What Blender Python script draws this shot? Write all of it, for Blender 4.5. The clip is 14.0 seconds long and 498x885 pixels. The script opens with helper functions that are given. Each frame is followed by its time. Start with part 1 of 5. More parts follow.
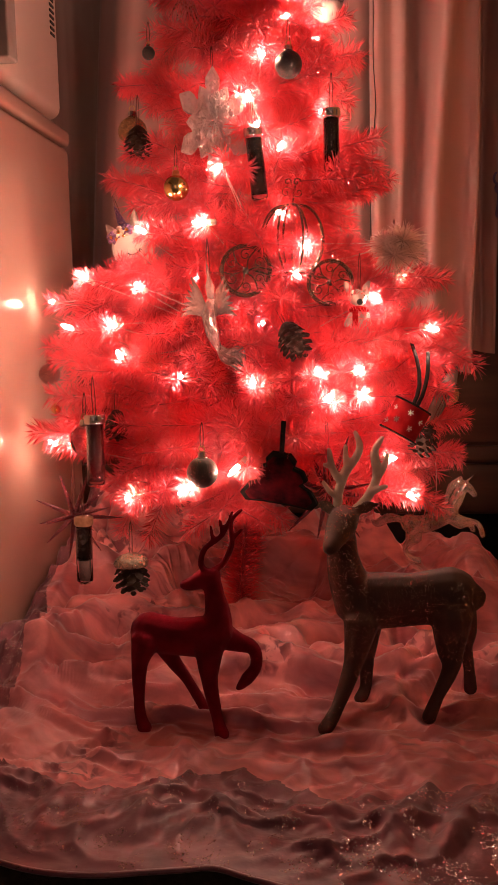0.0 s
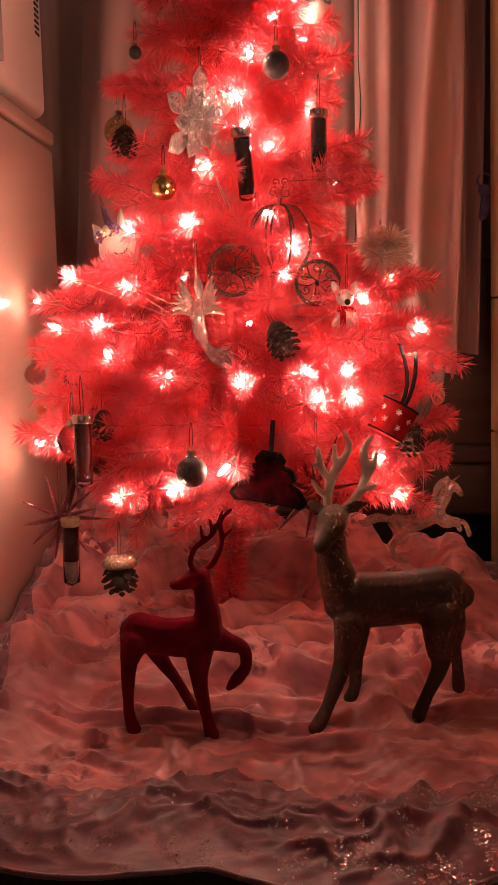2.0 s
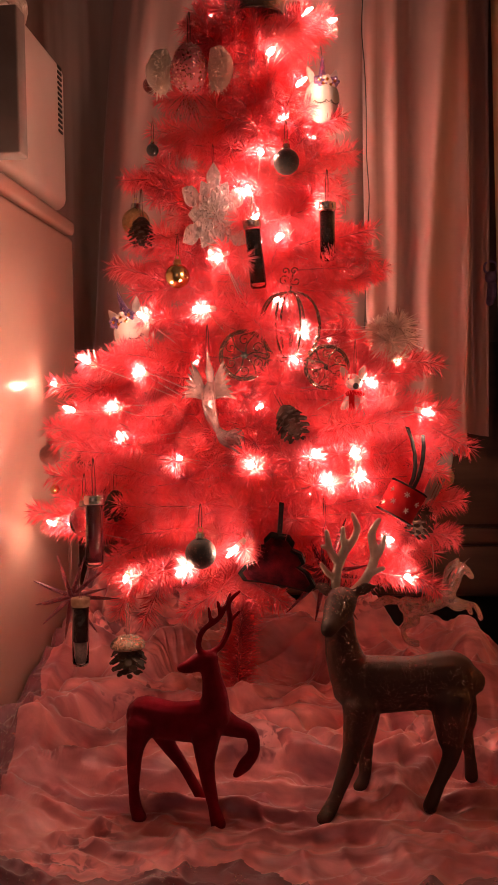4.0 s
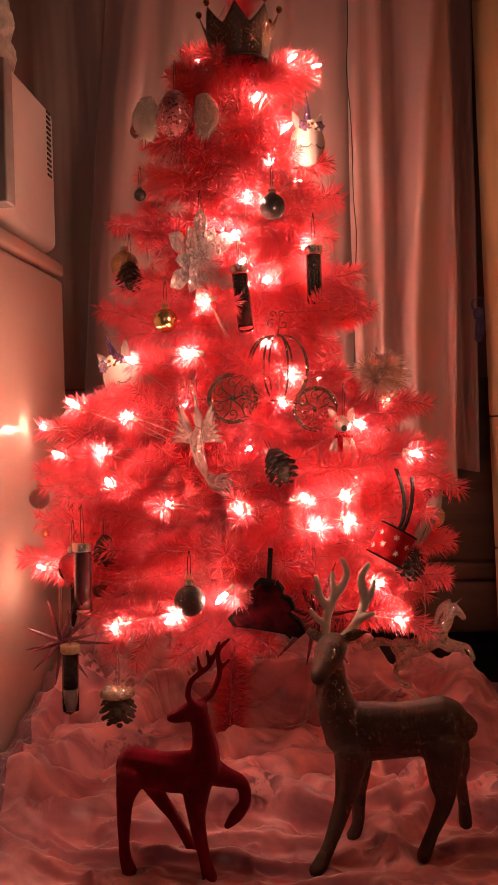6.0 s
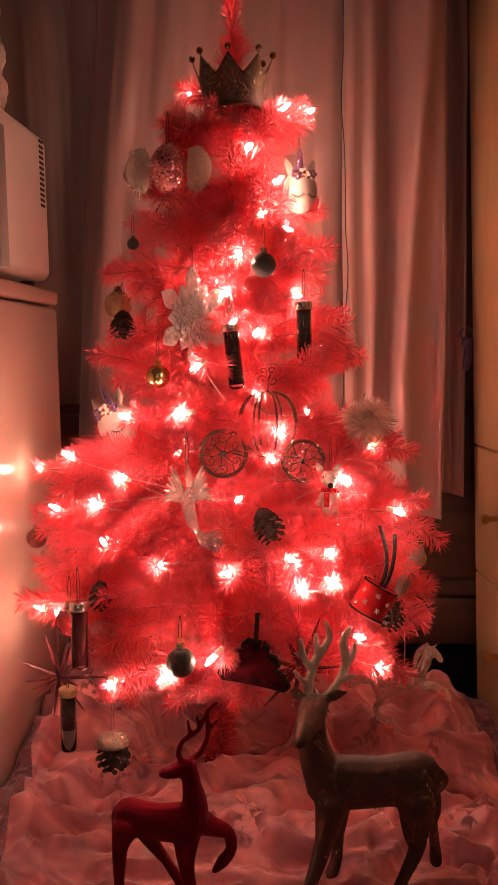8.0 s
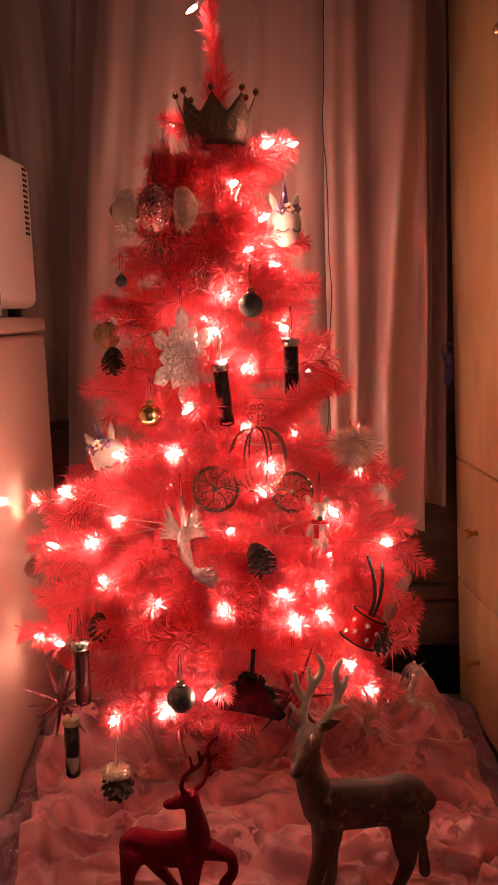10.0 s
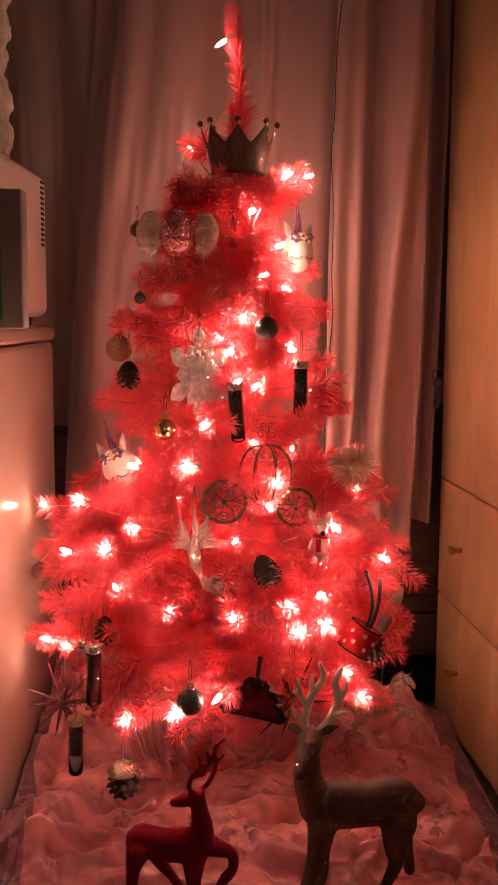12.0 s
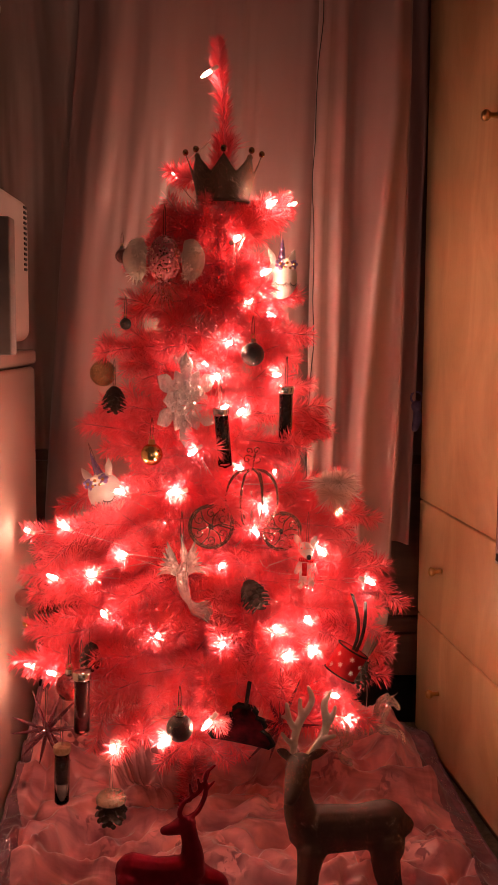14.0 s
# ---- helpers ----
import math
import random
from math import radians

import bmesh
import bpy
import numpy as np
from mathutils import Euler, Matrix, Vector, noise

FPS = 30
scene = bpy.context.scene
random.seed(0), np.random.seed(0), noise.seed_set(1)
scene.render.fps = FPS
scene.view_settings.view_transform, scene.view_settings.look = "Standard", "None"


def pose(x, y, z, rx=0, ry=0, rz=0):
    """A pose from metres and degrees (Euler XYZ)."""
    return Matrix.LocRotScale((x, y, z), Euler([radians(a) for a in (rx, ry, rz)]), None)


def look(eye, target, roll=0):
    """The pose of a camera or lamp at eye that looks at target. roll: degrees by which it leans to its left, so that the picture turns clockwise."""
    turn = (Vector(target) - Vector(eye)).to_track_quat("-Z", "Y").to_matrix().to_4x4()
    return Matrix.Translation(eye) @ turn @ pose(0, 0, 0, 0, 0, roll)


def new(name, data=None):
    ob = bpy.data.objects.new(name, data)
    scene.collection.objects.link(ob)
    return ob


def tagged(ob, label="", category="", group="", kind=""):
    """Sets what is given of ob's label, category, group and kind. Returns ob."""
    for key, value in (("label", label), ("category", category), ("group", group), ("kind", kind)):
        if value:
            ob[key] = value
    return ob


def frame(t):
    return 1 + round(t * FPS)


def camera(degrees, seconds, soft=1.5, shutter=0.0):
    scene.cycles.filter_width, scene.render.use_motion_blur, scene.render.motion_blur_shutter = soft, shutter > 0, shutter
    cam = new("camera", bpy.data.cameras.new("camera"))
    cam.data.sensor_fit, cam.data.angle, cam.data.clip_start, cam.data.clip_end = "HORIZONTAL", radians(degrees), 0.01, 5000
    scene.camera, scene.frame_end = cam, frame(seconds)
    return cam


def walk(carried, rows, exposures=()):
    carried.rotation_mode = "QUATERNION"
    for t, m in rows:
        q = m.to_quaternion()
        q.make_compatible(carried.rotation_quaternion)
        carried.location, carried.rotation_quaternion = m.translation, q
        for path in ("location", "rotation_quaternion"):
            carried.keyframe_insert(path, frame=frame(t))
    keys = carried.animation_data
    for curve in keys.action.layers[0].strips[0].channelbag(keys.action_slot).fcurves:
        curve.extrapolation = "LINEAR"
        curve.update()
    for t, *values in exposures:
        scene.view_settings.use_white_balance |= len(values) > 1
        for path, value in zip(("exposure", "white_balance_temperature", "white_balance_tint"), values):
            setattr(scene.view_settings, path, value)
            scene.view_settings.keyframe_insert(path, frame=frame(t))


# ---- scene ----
cam = camera(32.6, 14.0, soft=1.5)
PATH = [
    (0, (0.105, 0.213, 0.498), (-0.1, 2.183, 0.223), -1.1),
    (0.5, (0.084, 0.208, 0.486), (-0.076, 2.188, 0.247), -0.9),
    (1, (0.083, 0.207, 0.492), (-0.071, 2.186, 0.242), -0.9),
    (1.5, (0.089, 0.214, 0.484), (-0.066, 2.192, 0.235), -0.9),
    (2, (0.091, 0.213, 0.492), (-0.063, 2.189, 0.226), -1.0),
    (2.5, (0.089, 0.215, 0.487), (-0.065, 2.193, 0.235), -1.2),
    (3, (0.078, 0.206, 0.503), (-0.066, 2.187, 0.269), -1.2),
    (3.5, (0.09, 0.206, 0.498), (-0.084, 2.192, 0.341), -1.0),
    (4, (0.102, 0.2, 0.501), (-0.09, 2.189, 0.413), -0.8),
    (4.2, (0.102, 0.198, 0.505), (-0.087, 2.188, 0.435), -0.8),
    (6.3, (0.118, 0.204, 0.542), (-0.072, 2.195, 0.509), -1.6),
    (6.5, (0.121, 0.208, 0.558), (-0.081, 2.196, 0.489), -1.7),
    (7, (0.131, 0.205, 0.615), (-0.088, 2.187, 0.463), -1.7),
    (7.5, (0.134, 0.187, 0.666), (-0.072, 2.166, 0.47), -1.4),
    (8, (0.128, 0.172, 0.714), (-0.047, 2.155, 0.515), -0.9),
    (8.2, (0.121, 0.171, 0.727), (-0.034, 2.156, 0.536), -0.8),
    (10.3, (0.11, 0.136, 0.843), (-0.015, 2.108, 0.536), -1.9),
    (10.5, (0.099, 0.125, 0.845), (-0.017, 2.098, 0.539), -1.6),
    (11, (0.074, 0.102, 0.864), (-0.017, 2.076, 0.553), -1.1),
    (11.5, (0.045, 0.093, 0.872), (0.008, 2.068, 0.561), -0.5),
    (12, (0.024, 0.087, 0.869), (0.014, 2.065, 0.572), 0.9),
    (12.5, (0.002, 0.082, 0.882), (0.043, 2.062, 0.603), 2.0),
    (13, (-0.004, 0.08, 0.881), (0.073, 2.061, 0.617), 1.8),
    (13.5, (-0.011, 0.079, 0.883), (0.071, 2.06, 0.623), 1.4),
    (14, (-0.01, 0.08, 0.883), (0.061, 2.062, 0.626), 1.0),
]
walk(cam, [(t, look(eye, target, roll)) for t, eye, target, roll in PATH])

# ---- world and light: the tree's own lamps, plus an added dim fill from behind ----
world = bpy.data.worlds.new("world")
scene.world = world
world.use_nodes = True
world.node_tree.nodes["Background"].inputs[0].default_value = (1.0, 0.62, 0.42, 1)
world.node_tree.nodes["Background"].inputs[1].default_value = 0.01
FILL_WATTS = 11.0  # dim warm fill added behind the camera; no lamp or doorway is seen there
back_fill = bpy.data.lights.new("back_fill_light", "AREA")
back_fill.shape, back_fill.size, back_fill.size_y, back_fill.energy, back_fill.color = "RECTANGLE", 0.86, 1.95, FILL_WATTS, (1.0, 0.56, 0.46)
new("back_fill_light", back_fill).matrix_basis = look((0.15, -3.85, 1.01), (0.15, 2.0, 1.01))
BULB_STRENGTH = 385.0


# ---- materials ----
def mat(name, colour, rough=0.6, metal=0.0, second=None, scale=20.0, amount=0.5, bump=0.0, bump_scale=200.0,
        sheen=0.0, stretch=(1, 1, 1), coat=0.0, specular=0.5, warp=0.0):
    m = bpy.data.materials.new(name)
    m.use_nodes = True
    nt = m.node_tree
    b = nt.nodes["Principled BSDF"]
    b.inputs["Base Color"].default_value = (*colour, 1)
    b.inputs["Roughness"].default_value = rough
    b.inputs["Metallic"].default_value = metal
    b.inputs["Sheen Weight"].default_value = sheen
    b.inputs["Coat Weight"].default_value = coat
    b.inputs["Specular IOR Level"].default_value = specular
    tc = nt.nodes.new("ShaderNodeTexCoord")
    mp = nt.nodes.new("ShaderNodeMapping")
    mp.inputs["Scale"].default_value = stretch
    nt.links.new(tc.outputs["Object"], mp.inputs[0])
    if second:
        n = nt.nodes.new("ShaderNodeTexNoise")
        n.inputs["Scale"].default_value = scale
        n.inputs["Detail"].default_value = 5
        n.inputs["Distortion"].default_value = warp
        nt.links.new(mp.outputs[0], n.inputs["Vector"])
        r = nt.nodes.new("ShaderNodeValToRGB")
        r.color_ramp.elements[0].position = 0.5 - 0.5 * amount * 0.6
        r.color_ramp.elements[1].position = 0.5 + 0.5 * amount * 0.6
        r.color_ramp.elements[0].color = (*second, 1)
        r.color_ramp.elements[1].color = (*colour, 1)
        nt.links.new(n.outputs[0], r.inputs[0])
        nt.links.new(r.outputs[0], b.inputs["Base Color"])
    if bump:
        n2 = nt.nodes.new("ShaderNodeTexNoise")
        n2.inputs["Scale"].default_value = bump_scale
        n2.inputs["Detail"].default_value = 4
        nt.links.new(mp.outputs[0], n2.inputs["Vector"])
        bp = nt.nodes.new("ShaderNodeBump")
        bp.inputs["Strength"].default_value = bump
        bp.inputs["Distance"].default_value = 0.004
        nt.links.new(n2.outputs[0], bp.inputs["Height"])
        nt.links.new(bp.outputs[0], b.inputs["Normal"])
    return m


def glitter(name, colour, flake, rough=0.55, cover=0.25, scale=900.0, mask_scale=0.0, metal=0.0, mask_at=0.5, nap=None):
    """Small mirror flakes, each tilted its own way, scattered over a duller ground."""
    if nap:
        m = mat(name, colour, rough, metal, nap, 12.0, 0.75, 0.4, 30.0, 0.3, (0.7, 1.2, 1), warp=1.8)
    else:
        m = mat(name, colour, rough, metal, tuple(c * 0.7 for c in colour), 30.0, 0.8)
    nt = m.node_tree
    b = nt.nodes["Principled BSDF"]
    tc = nt.nodes.new("ShaderNodeTexCoord")
    v = nt.nodes.new("ShaderNodeTexVoronoi")
    v.inputs["Scale"].default_value = scale
    nt.links.new(tc.outputs["Object"], v.inputs["Vector"])
    sep = nt.nodes.new("ShaderNodeSeparateColor")
    nt.links.new(v.outputs["Color"], sep.inputs[0])
    gt = nt.nodes.new("ShaderNodeMath")
    gt.operation = "LESS_THAN"
    gt.inputs[1].default_value = cover
    nt.links.new(sep.outputs[0], gt.inputs[0])
    fac = gt.outputs[0]
    if mask_scale:
        n = nt.nodes.new("ShaderNodeTexNoise")
        n.inputs["Scale"].default_value = mask_scale
        n.inputs["Detail"].default_value = 4
        nt.links.new(tc.outputs["Object"], n.inputs["Vector"])
        g2 = nt.nodes.new("ShaderNodeMath")
        g2.operation = "GREATER_THAN"
        g2.inputs[1].default_value = mask_at
        nt.links.new(n.outputs[0], g2.inputs[0])
        mu = nt.nodes.new("ShaderNodeMath")
        mu.operation = "MULTIPLY"
        nt.links.new(fac, mu.inputs[0])
        nt.links.new(g2.outputs[0], mu.inputs[1])
        fac = mu.outputs[0]
    geo = nt.nodes.new("ShaderNodeNewGeometry")
    sub = nt.nodes.new("ShaderNodeVectorMath")
    sub.operation = "SUBTRACT"
    nt.links.new(v.outputs["Color"], sub.inputs[0])
    sub.inputs[1].default_value = (0.5, 0.5, 0.5)
    add = nt.nodes.new("ShaderNodeVectorMath")
    add.operation = "ADD"
    nt.links.new(geo.outputs["Normal"], add.inputs[0])
    nt.links.new(sub.outputs[0], add.inputs[1])
    nrm = nt.nodes.new("ShaderNodeVectorMath")
    nrm.operation = "NORMALIZE"
    nt.links.new(add.outputs[0], nrm.inputs[0])
    g = nt.nodes.new("ShaderNodeBsdfGlossy")
    g.inputs["Color"].default_value = (*flake, 1)
    g.inputs["Roughness"].default_value = 0.22
    nt.links.new(nrm.outputs[0], g.inputs["Normal"])
    mix = nt.nodes.new("ShaderNodeMixShader")
    nt.links.new(fac, mix.inputs[0])
    nt.links.new(b.outputs[0], mix.inputs[1])
    nt.links.new(g.outputs[0], mix.inputs[2])
    nt.links.new(mix.outputs[0], nt.nodes["Material Output"].inputs[0])
    return m


def thin(name, colour, through_colour, share=0.4, rough=0.5, gloss=0.1):
    """Thin stuff that lets light through: needles, feathers, gauze."""
    m = bpy.data.materials.new(name)
    m.use_nodes = True
    nt = m.node_tree
    b = nt.nodes["Principled BSDF"]
    b.inputs["Roughness"].default_value = rough
    info = nt.nodes.new("ShaderNodeObjectInfo")
    geo = nt.nodes.new("ShaderNodeNewGeometry")
    ramp = nt.nodes.new("ShaderNodeValToRGB")
    ramp.color_ramp.elements[0].color = (*[c * 0.75 for c in colour], 1)
    ramp.color_ramp.elements[1].color = (*[min(1, c * 1.15) for c in colour], 1)
    ad = nt.nodes.new("ShaderNodeMath")
    ad.operation = "MULTIPLY_ADD"
    ad.inputs[1].default_value = 0.6
    nt.links.new(geo.outputs["Random Per Island"], ad.inputs[0])
    mu = nt.nodes.new("ShaderNodeMath")
    mu.operation = "MULTIPLY"
    mu.inputs[1].default_value = 0.4
    nt.links.new(info.outputs["Random"], mu.inputs[0])
    nt.links.new(mu.outputs[0], ad.inputs[2])
    nt.links.new(ad.outputs[0], ramp.inputs[0])
    nt.links.new(ramp.outputs[0], b.inputs["Base Color"])
    b.inputs["Specular IOR Level"].default_value = gloss
    tr = nt.nodes.new("ShaderNodeBsdfTranslucent")
    tr.inputs[0].default_value = (*through_colour, 1)
    mix = nt.nodes.new("ShaderNodeMixShader")
    mix.inputs[0].default_value = share
    nt.links.new(b.outputs[0], mix.inputs[1])
    nt.links.new(tr.outputs[0], mix.inputs[2])
    nt.links.new(mix.outputs[0], nt.nodes["Material Output"].inputs[0])
    return m


def glass(name, colour=(1, 1, 1), rough=0.03, ior=1.45):
    m = mat(name, colour, rough)
    b = m.node_tree.nodes["Principled BSDF"]
    b.inputs["Transmission Weight"].default_value = 1.0
    b.inputs["IOR"].default_value = ior
    return m


def glow(name, colour, strength):
    m = bpy.data.materials.new(name)
    m.use_nodes = True
    b = m.node_tree.nodes["Principled BSDF"]
    b.inputs["Emission Color"].default_value = (*colour, 1)
    b.inputs["Emission Strength"].default_value = strength
    return m


def crushed(m, dark):
    """Sparse small patches where the nap of the velvet lies flat and dark."""
    nt = m.node_tree
    b = nt.nodes["Principled BSDF"]
    old = b.inputs["Base Color"].links[0].from_socket
    tc = nt.nodes.new("ShaderNodeTexCoord")
    wide, fine = nt.nodes.new("ShaderNodeTexNoise"), nt.nodes.new("ShaderNodeTexNoise")
    wide.inputs["Scale"].default_value, fine.inputs["Scale"].default_value = 9.0, 55.0
    fine.inputs["Distortion"].default_value = 0.7
    nt.links.new(tc.outputs["Object"], wide.inputs["Vector"])
    nt.links.new(tc.outputs["Object"], fine.inputs["Vector"])
    r1, r2 = nt.nodes.new("ShaderNodeMapRange"), nt.nodes.new("ShaderNodeMapRange")
    r1.inputs["From Min"].default_value, r1.inputs["From Max"].default_value = 0.56, 0.66
    r2.inputs["From Min"].default_value, r2.inputs["From Max"].default_value = 0.48, 0.58
    nt.links.new(wide.outputs[0], r1.inputs[0])
    nt.links.new(fine.outputs[0], r2.inputs[0])
    mu = nt.nodes.new("ShaderNodeMath")
    mu.operation = "MULTIPLY"
    nt.links.new(r1.outputs[0], mu.inputs[0])
    nt.links.new(r2.outputs[0], mu.inputs[1])
    mix = nt.nodes.new("ShaderNodeMixRGB")
    mix.inputs[2].default_value = (*dark, 1)
    nt.links.new(mu.outputs[0], mix.inputs[0])
    nt.links.new(old, mix.inputs[1])
    nt.links.new(mix.outputs[0], b.inputs["Base Color"])


NEEDLE = thin("pink_needles", (0.93, 0.135, 0.17), (0.94, 0.07, 0.09), 0.28, 0.32, 0.8)
STEM = mat("pink_wire", (0.65, 0.16, 0.18), 0.5, second=(0.45, 0.08, 0.1), scale=60)
BULB = glow("warm_lamp", (1.0, 0.56, 0.40), BULB_STRENGTH)
WIRE = mat("clear_cable", (0.85, 0.55, 0.5), 0.25, second=(0.75, 0.42, 0.4), scale=80)
SOCKET = mat("clear_socket", (0.75, 0.65, 0.58), 0.3)
SATIN = mat("pink_satin", (0.50, 0.305, 0.278), 0.27, second=(0.40, 0.23, 0.208), scale=5, amount=1.0, bump=0.12, bump_scale=18, sheen=0.3, stretch=(1, 1, 0.25))
SHADE_CLOTH = mat("taupe_lining", (0.44, 0.32, 0.28), 0.6, second=(0.34, 0.24, 0.21), scale=6, bump=0.1, bump_scale=40, stretch=(1, 1, 0.3))
VELVET = mat("pink_crushed_velvet", (0.86, 0.33, 0.322), 0.32, second=(0.37, 0.112, 0.132), scale=8, amount=0.5, bump=0.3, bump_scale=30, sheen=0.3, stretch=(0.55, 1.5, 1), warp=1.6)
crushed(VELVET, (0.27, 0.075, 0.095))
BORDER = glitter("sequin_velvet_border", (0.31, 0.11, 0.135), (0.95, 0.88, 0.84), 0.42, 0.13, 800.0, 34.0, mask_at=0.535, nap=(0.13, 0.045, 0.06))
CARPET = mat("olive_carpet", (0.17, 0.13, 0.08), 0.95, second=(0.10, 0.08, 0.05), scale=120, bump=0.9, bump_scale=500)
# wall colour is set dark so that little lamplight bounces back
LOW_BOUNCE_PAINT = mat("low_bounce_wall_paint", (0.16, 0.11, 0.10), 0.85, second=(0.13, 0.09, 0.08), scale=3, bump=0.08, bump_scale=120)
CEIL = mat("ceiling_paint", (0.50, 0.47, 0.44), 0.9, second=(0.45, 0.42, 0.40), scale=2, bump=0.05)
ENAMEL = mat("cream_enamel", (0.60, 0.39, 0.32), 0.22, second=(0.54, 0.34, 0.275), scale=4, amount=1.0, bump=0.05, bump_scale=25, coat=0.2)
OVEN = mat("white_oven_steel", (0.80, 0.66, 0.58), 0.35, second=(0.74, 0.6, 0.52), scale=6)
BLACK = mat("black_plastic", (0.012, 0.011, 0.011), 0.45, second=(0.02, 0.018, 0.018), scale=40)
CARD = mat("grey_cardboard", (0.30, 0.25, 0.22), 0.7, second=(0.25, 0.2, 0.18), scale=25, bump=0.05)
GREEN = mat("green_print", (0.05, 0.30, 0.05), 0.5, second=(0.03, 0.2, 0.03), scale=30)
PINE = mat("waxed_pine", (0.66, 0.42, 0.22), 0.36, second=(0.40, 0.21, 0.095), scale=5, amount=1.0, bump=0.08, bump_scale=60, stretch=(2.2, 2.2, 0.8), warp=1.2)
DARKWOOD = mat("dark_wood", (0.10, 0.052, 0.030), 0.5, second=(0.065, 0.032, 0.02), scale=8, bump=0.08, bump_scale=60, stretch=(0.5, 6, 6))
MIRROR = mat("mirror_glass", (0.85, 0.85, 0.85), 0.03, 1.0, (0.82, 0.82, 0.82), 3)
SILVER_EDGE = mat("grey_metal_edge", (0.40, 0.37, 0.33), 0.35, 0.8, (0.30, 0.28, 0.25), 40)
BRASS = mat("brass", (0.62, 0.40, 0.16), 0.3, 1.0, (0.5, 0.3, 0.12), 60)
RED_FLOCK = mat("red_flock", (0.20, 0.006, 0.018), 0.95, second=(0.15, 0.004, 0.012), scale=60, bump=0.25, bump_scale=900, sheen=0.05, specular=0.1)
BROWN_GLITTER = glitter("brown_glitter", (0.066, 0.028, 0.016), (0.95, 0.76, 0.56), 0.7, 0.075, 1000.0, 14.0, mask_at=0.48)
ANTLER = mat("flocked_white_antler", (0.72, 0.66, 0.55), 0.8, second=(0.5, 0.42, 0.33), scale=40, bump=0.2, bump_scale=500)


# ---- mesh helpers ----
def part(name, bm, material, parent=None, label="", smooth=True):
    me = bpy.data.meshes.new(name)
    bm.to_mesh(me)
    bm.free()
    if smooth:
        me.polygons.foreach_set("use_smooth", [True] * len(me.polygons))
    for m in (material if isinstance(material, (list, tuple)) else [material]):
        me.materials.append(m)
    ob = new(name, me)
    if parent:
        ob.parent = parent
    if label:
        tagged(ob, label)
    return ob


def thing(name, label, category, at=(0, 0, 0), rot=(0, 0, 0), group="", kind=""):
    ob = new(name)
    ob.empty_display_size = 0.02
    ob.matrix_basis = pose(*at, *rot)
    return tagged(ob, label, category, group, kind)


def box(x0, x1, y0, y1, z0, z1, bevel=0.0, seg=2, bm=None):
    b = bmesh.new()
    bmesh.ops.create_cube(b, size=1)
    bmesh.ops.scale(b, vec=(x1 - x0, y1 - y0, z1 - z0), verts=b.verts)
    bmesh.ops.translate(b, vec=((x0 + x1) / 2, (y0 + y1) / 2, (z0 + z1) / 2), verts=b.verts)
    if bevel:
        bmesh.ops.bevel(b, geom=b.edges[:], offset=bevel, segments=seg, affect="EDGES", profile=0.5)
    if bm is None:
        return b
    join(bm, b)
    return bm


def join(bm, other, m=None, index=None):
    if m is not None:
        bmesh.ops.transform(other, matrix=m, verts=other.verts)
    if index is not None:
        for f in other.faces:
            f.material_index = index
    me = bpy.data.meshes.new("joined")
    other.to_mesh(me)
    other.free()
    bm.from_mesh(me)
    bpy.data.meshes.remove(me)
    return bm


def spine(points, radii, sides=10, squash=1.0, caps=True, bm=None):
    """A round limb through points, of the radii given, with rounded ends."""
    bm = bm or bmesh.new()
    pts = [Vector(p) for p in points]
    dense, rad = [], []
    n = len(pts)
    for i in range(n - 1):
        p0, p1, p2, p3 = pts[max(i - 1, 0)], pts[i], pts[i + 1], pts[min(i + 2, n - 1)]
        steps = 4 if n > 2 else 2
        for k in range(steps):
            t = k / steps
            dense.append(0.5 * (2 * p1 + (p2 - p0) * t + (2 * p0 - 5 * p1 + 4 * p2 - p3) * t * t + (3 * p1 - p0 - 3 * p2 + p3) * t ** 3))
            rad.append(radii[i] * (1 - t) + radii[i + 1] * t)
    dense.append(pts[-1])
    rad.append(radii[-1])
    if caps:
        d0, d1 = (dense[0] - dense[1]).normalized(), (dense[-1] - dense[-2]).normalized()
        dense = [dense[0] + d0 * rad[0] * 0.8, dense[0] + d0 * rad[0] * 0.45] + dense + [dense[-1] + d1 * rad[-1] * 0.45, dense[-1] + d1 * rad[-1] * 0.8]
        rad = [rad[0] * 0.3, rad[0] * 0.8] + rad + [rad[-1] * 0.8, rad[-1] * 0.3]
    rings = []
    side = None
    for i, p in enumerate(dense):
        d = (dense[min(i + 1, len(dense) - 1)] - dense[max(i - 1, 0)]).normalized()
        if side is None:
            side = d.cross(Vector((0, 1, 0.01)))
            if side.length < 1e-4:
                side = Vector((1, 0, 0))
        side = (side - d * side.dot(d)).normalized()
        up = d.cross(side)
        rings.append([bm.verts.new(p + rad[i] * (math.cos(a) * side + squash * math.sin(a) * up)) for a in [2 * math.pi * k / sides for k in range(sides)]])
    for a, b in zip(rings, rings[1:]):
        for k in range(sides):
            bm.faces.new((a[k], a[(k + 1) % sides], b[(k + 1) % sides], b[k]))
    bm.faces.new(rings[0][::-1])
    bm.faces.new(rings[-1])
    return bm


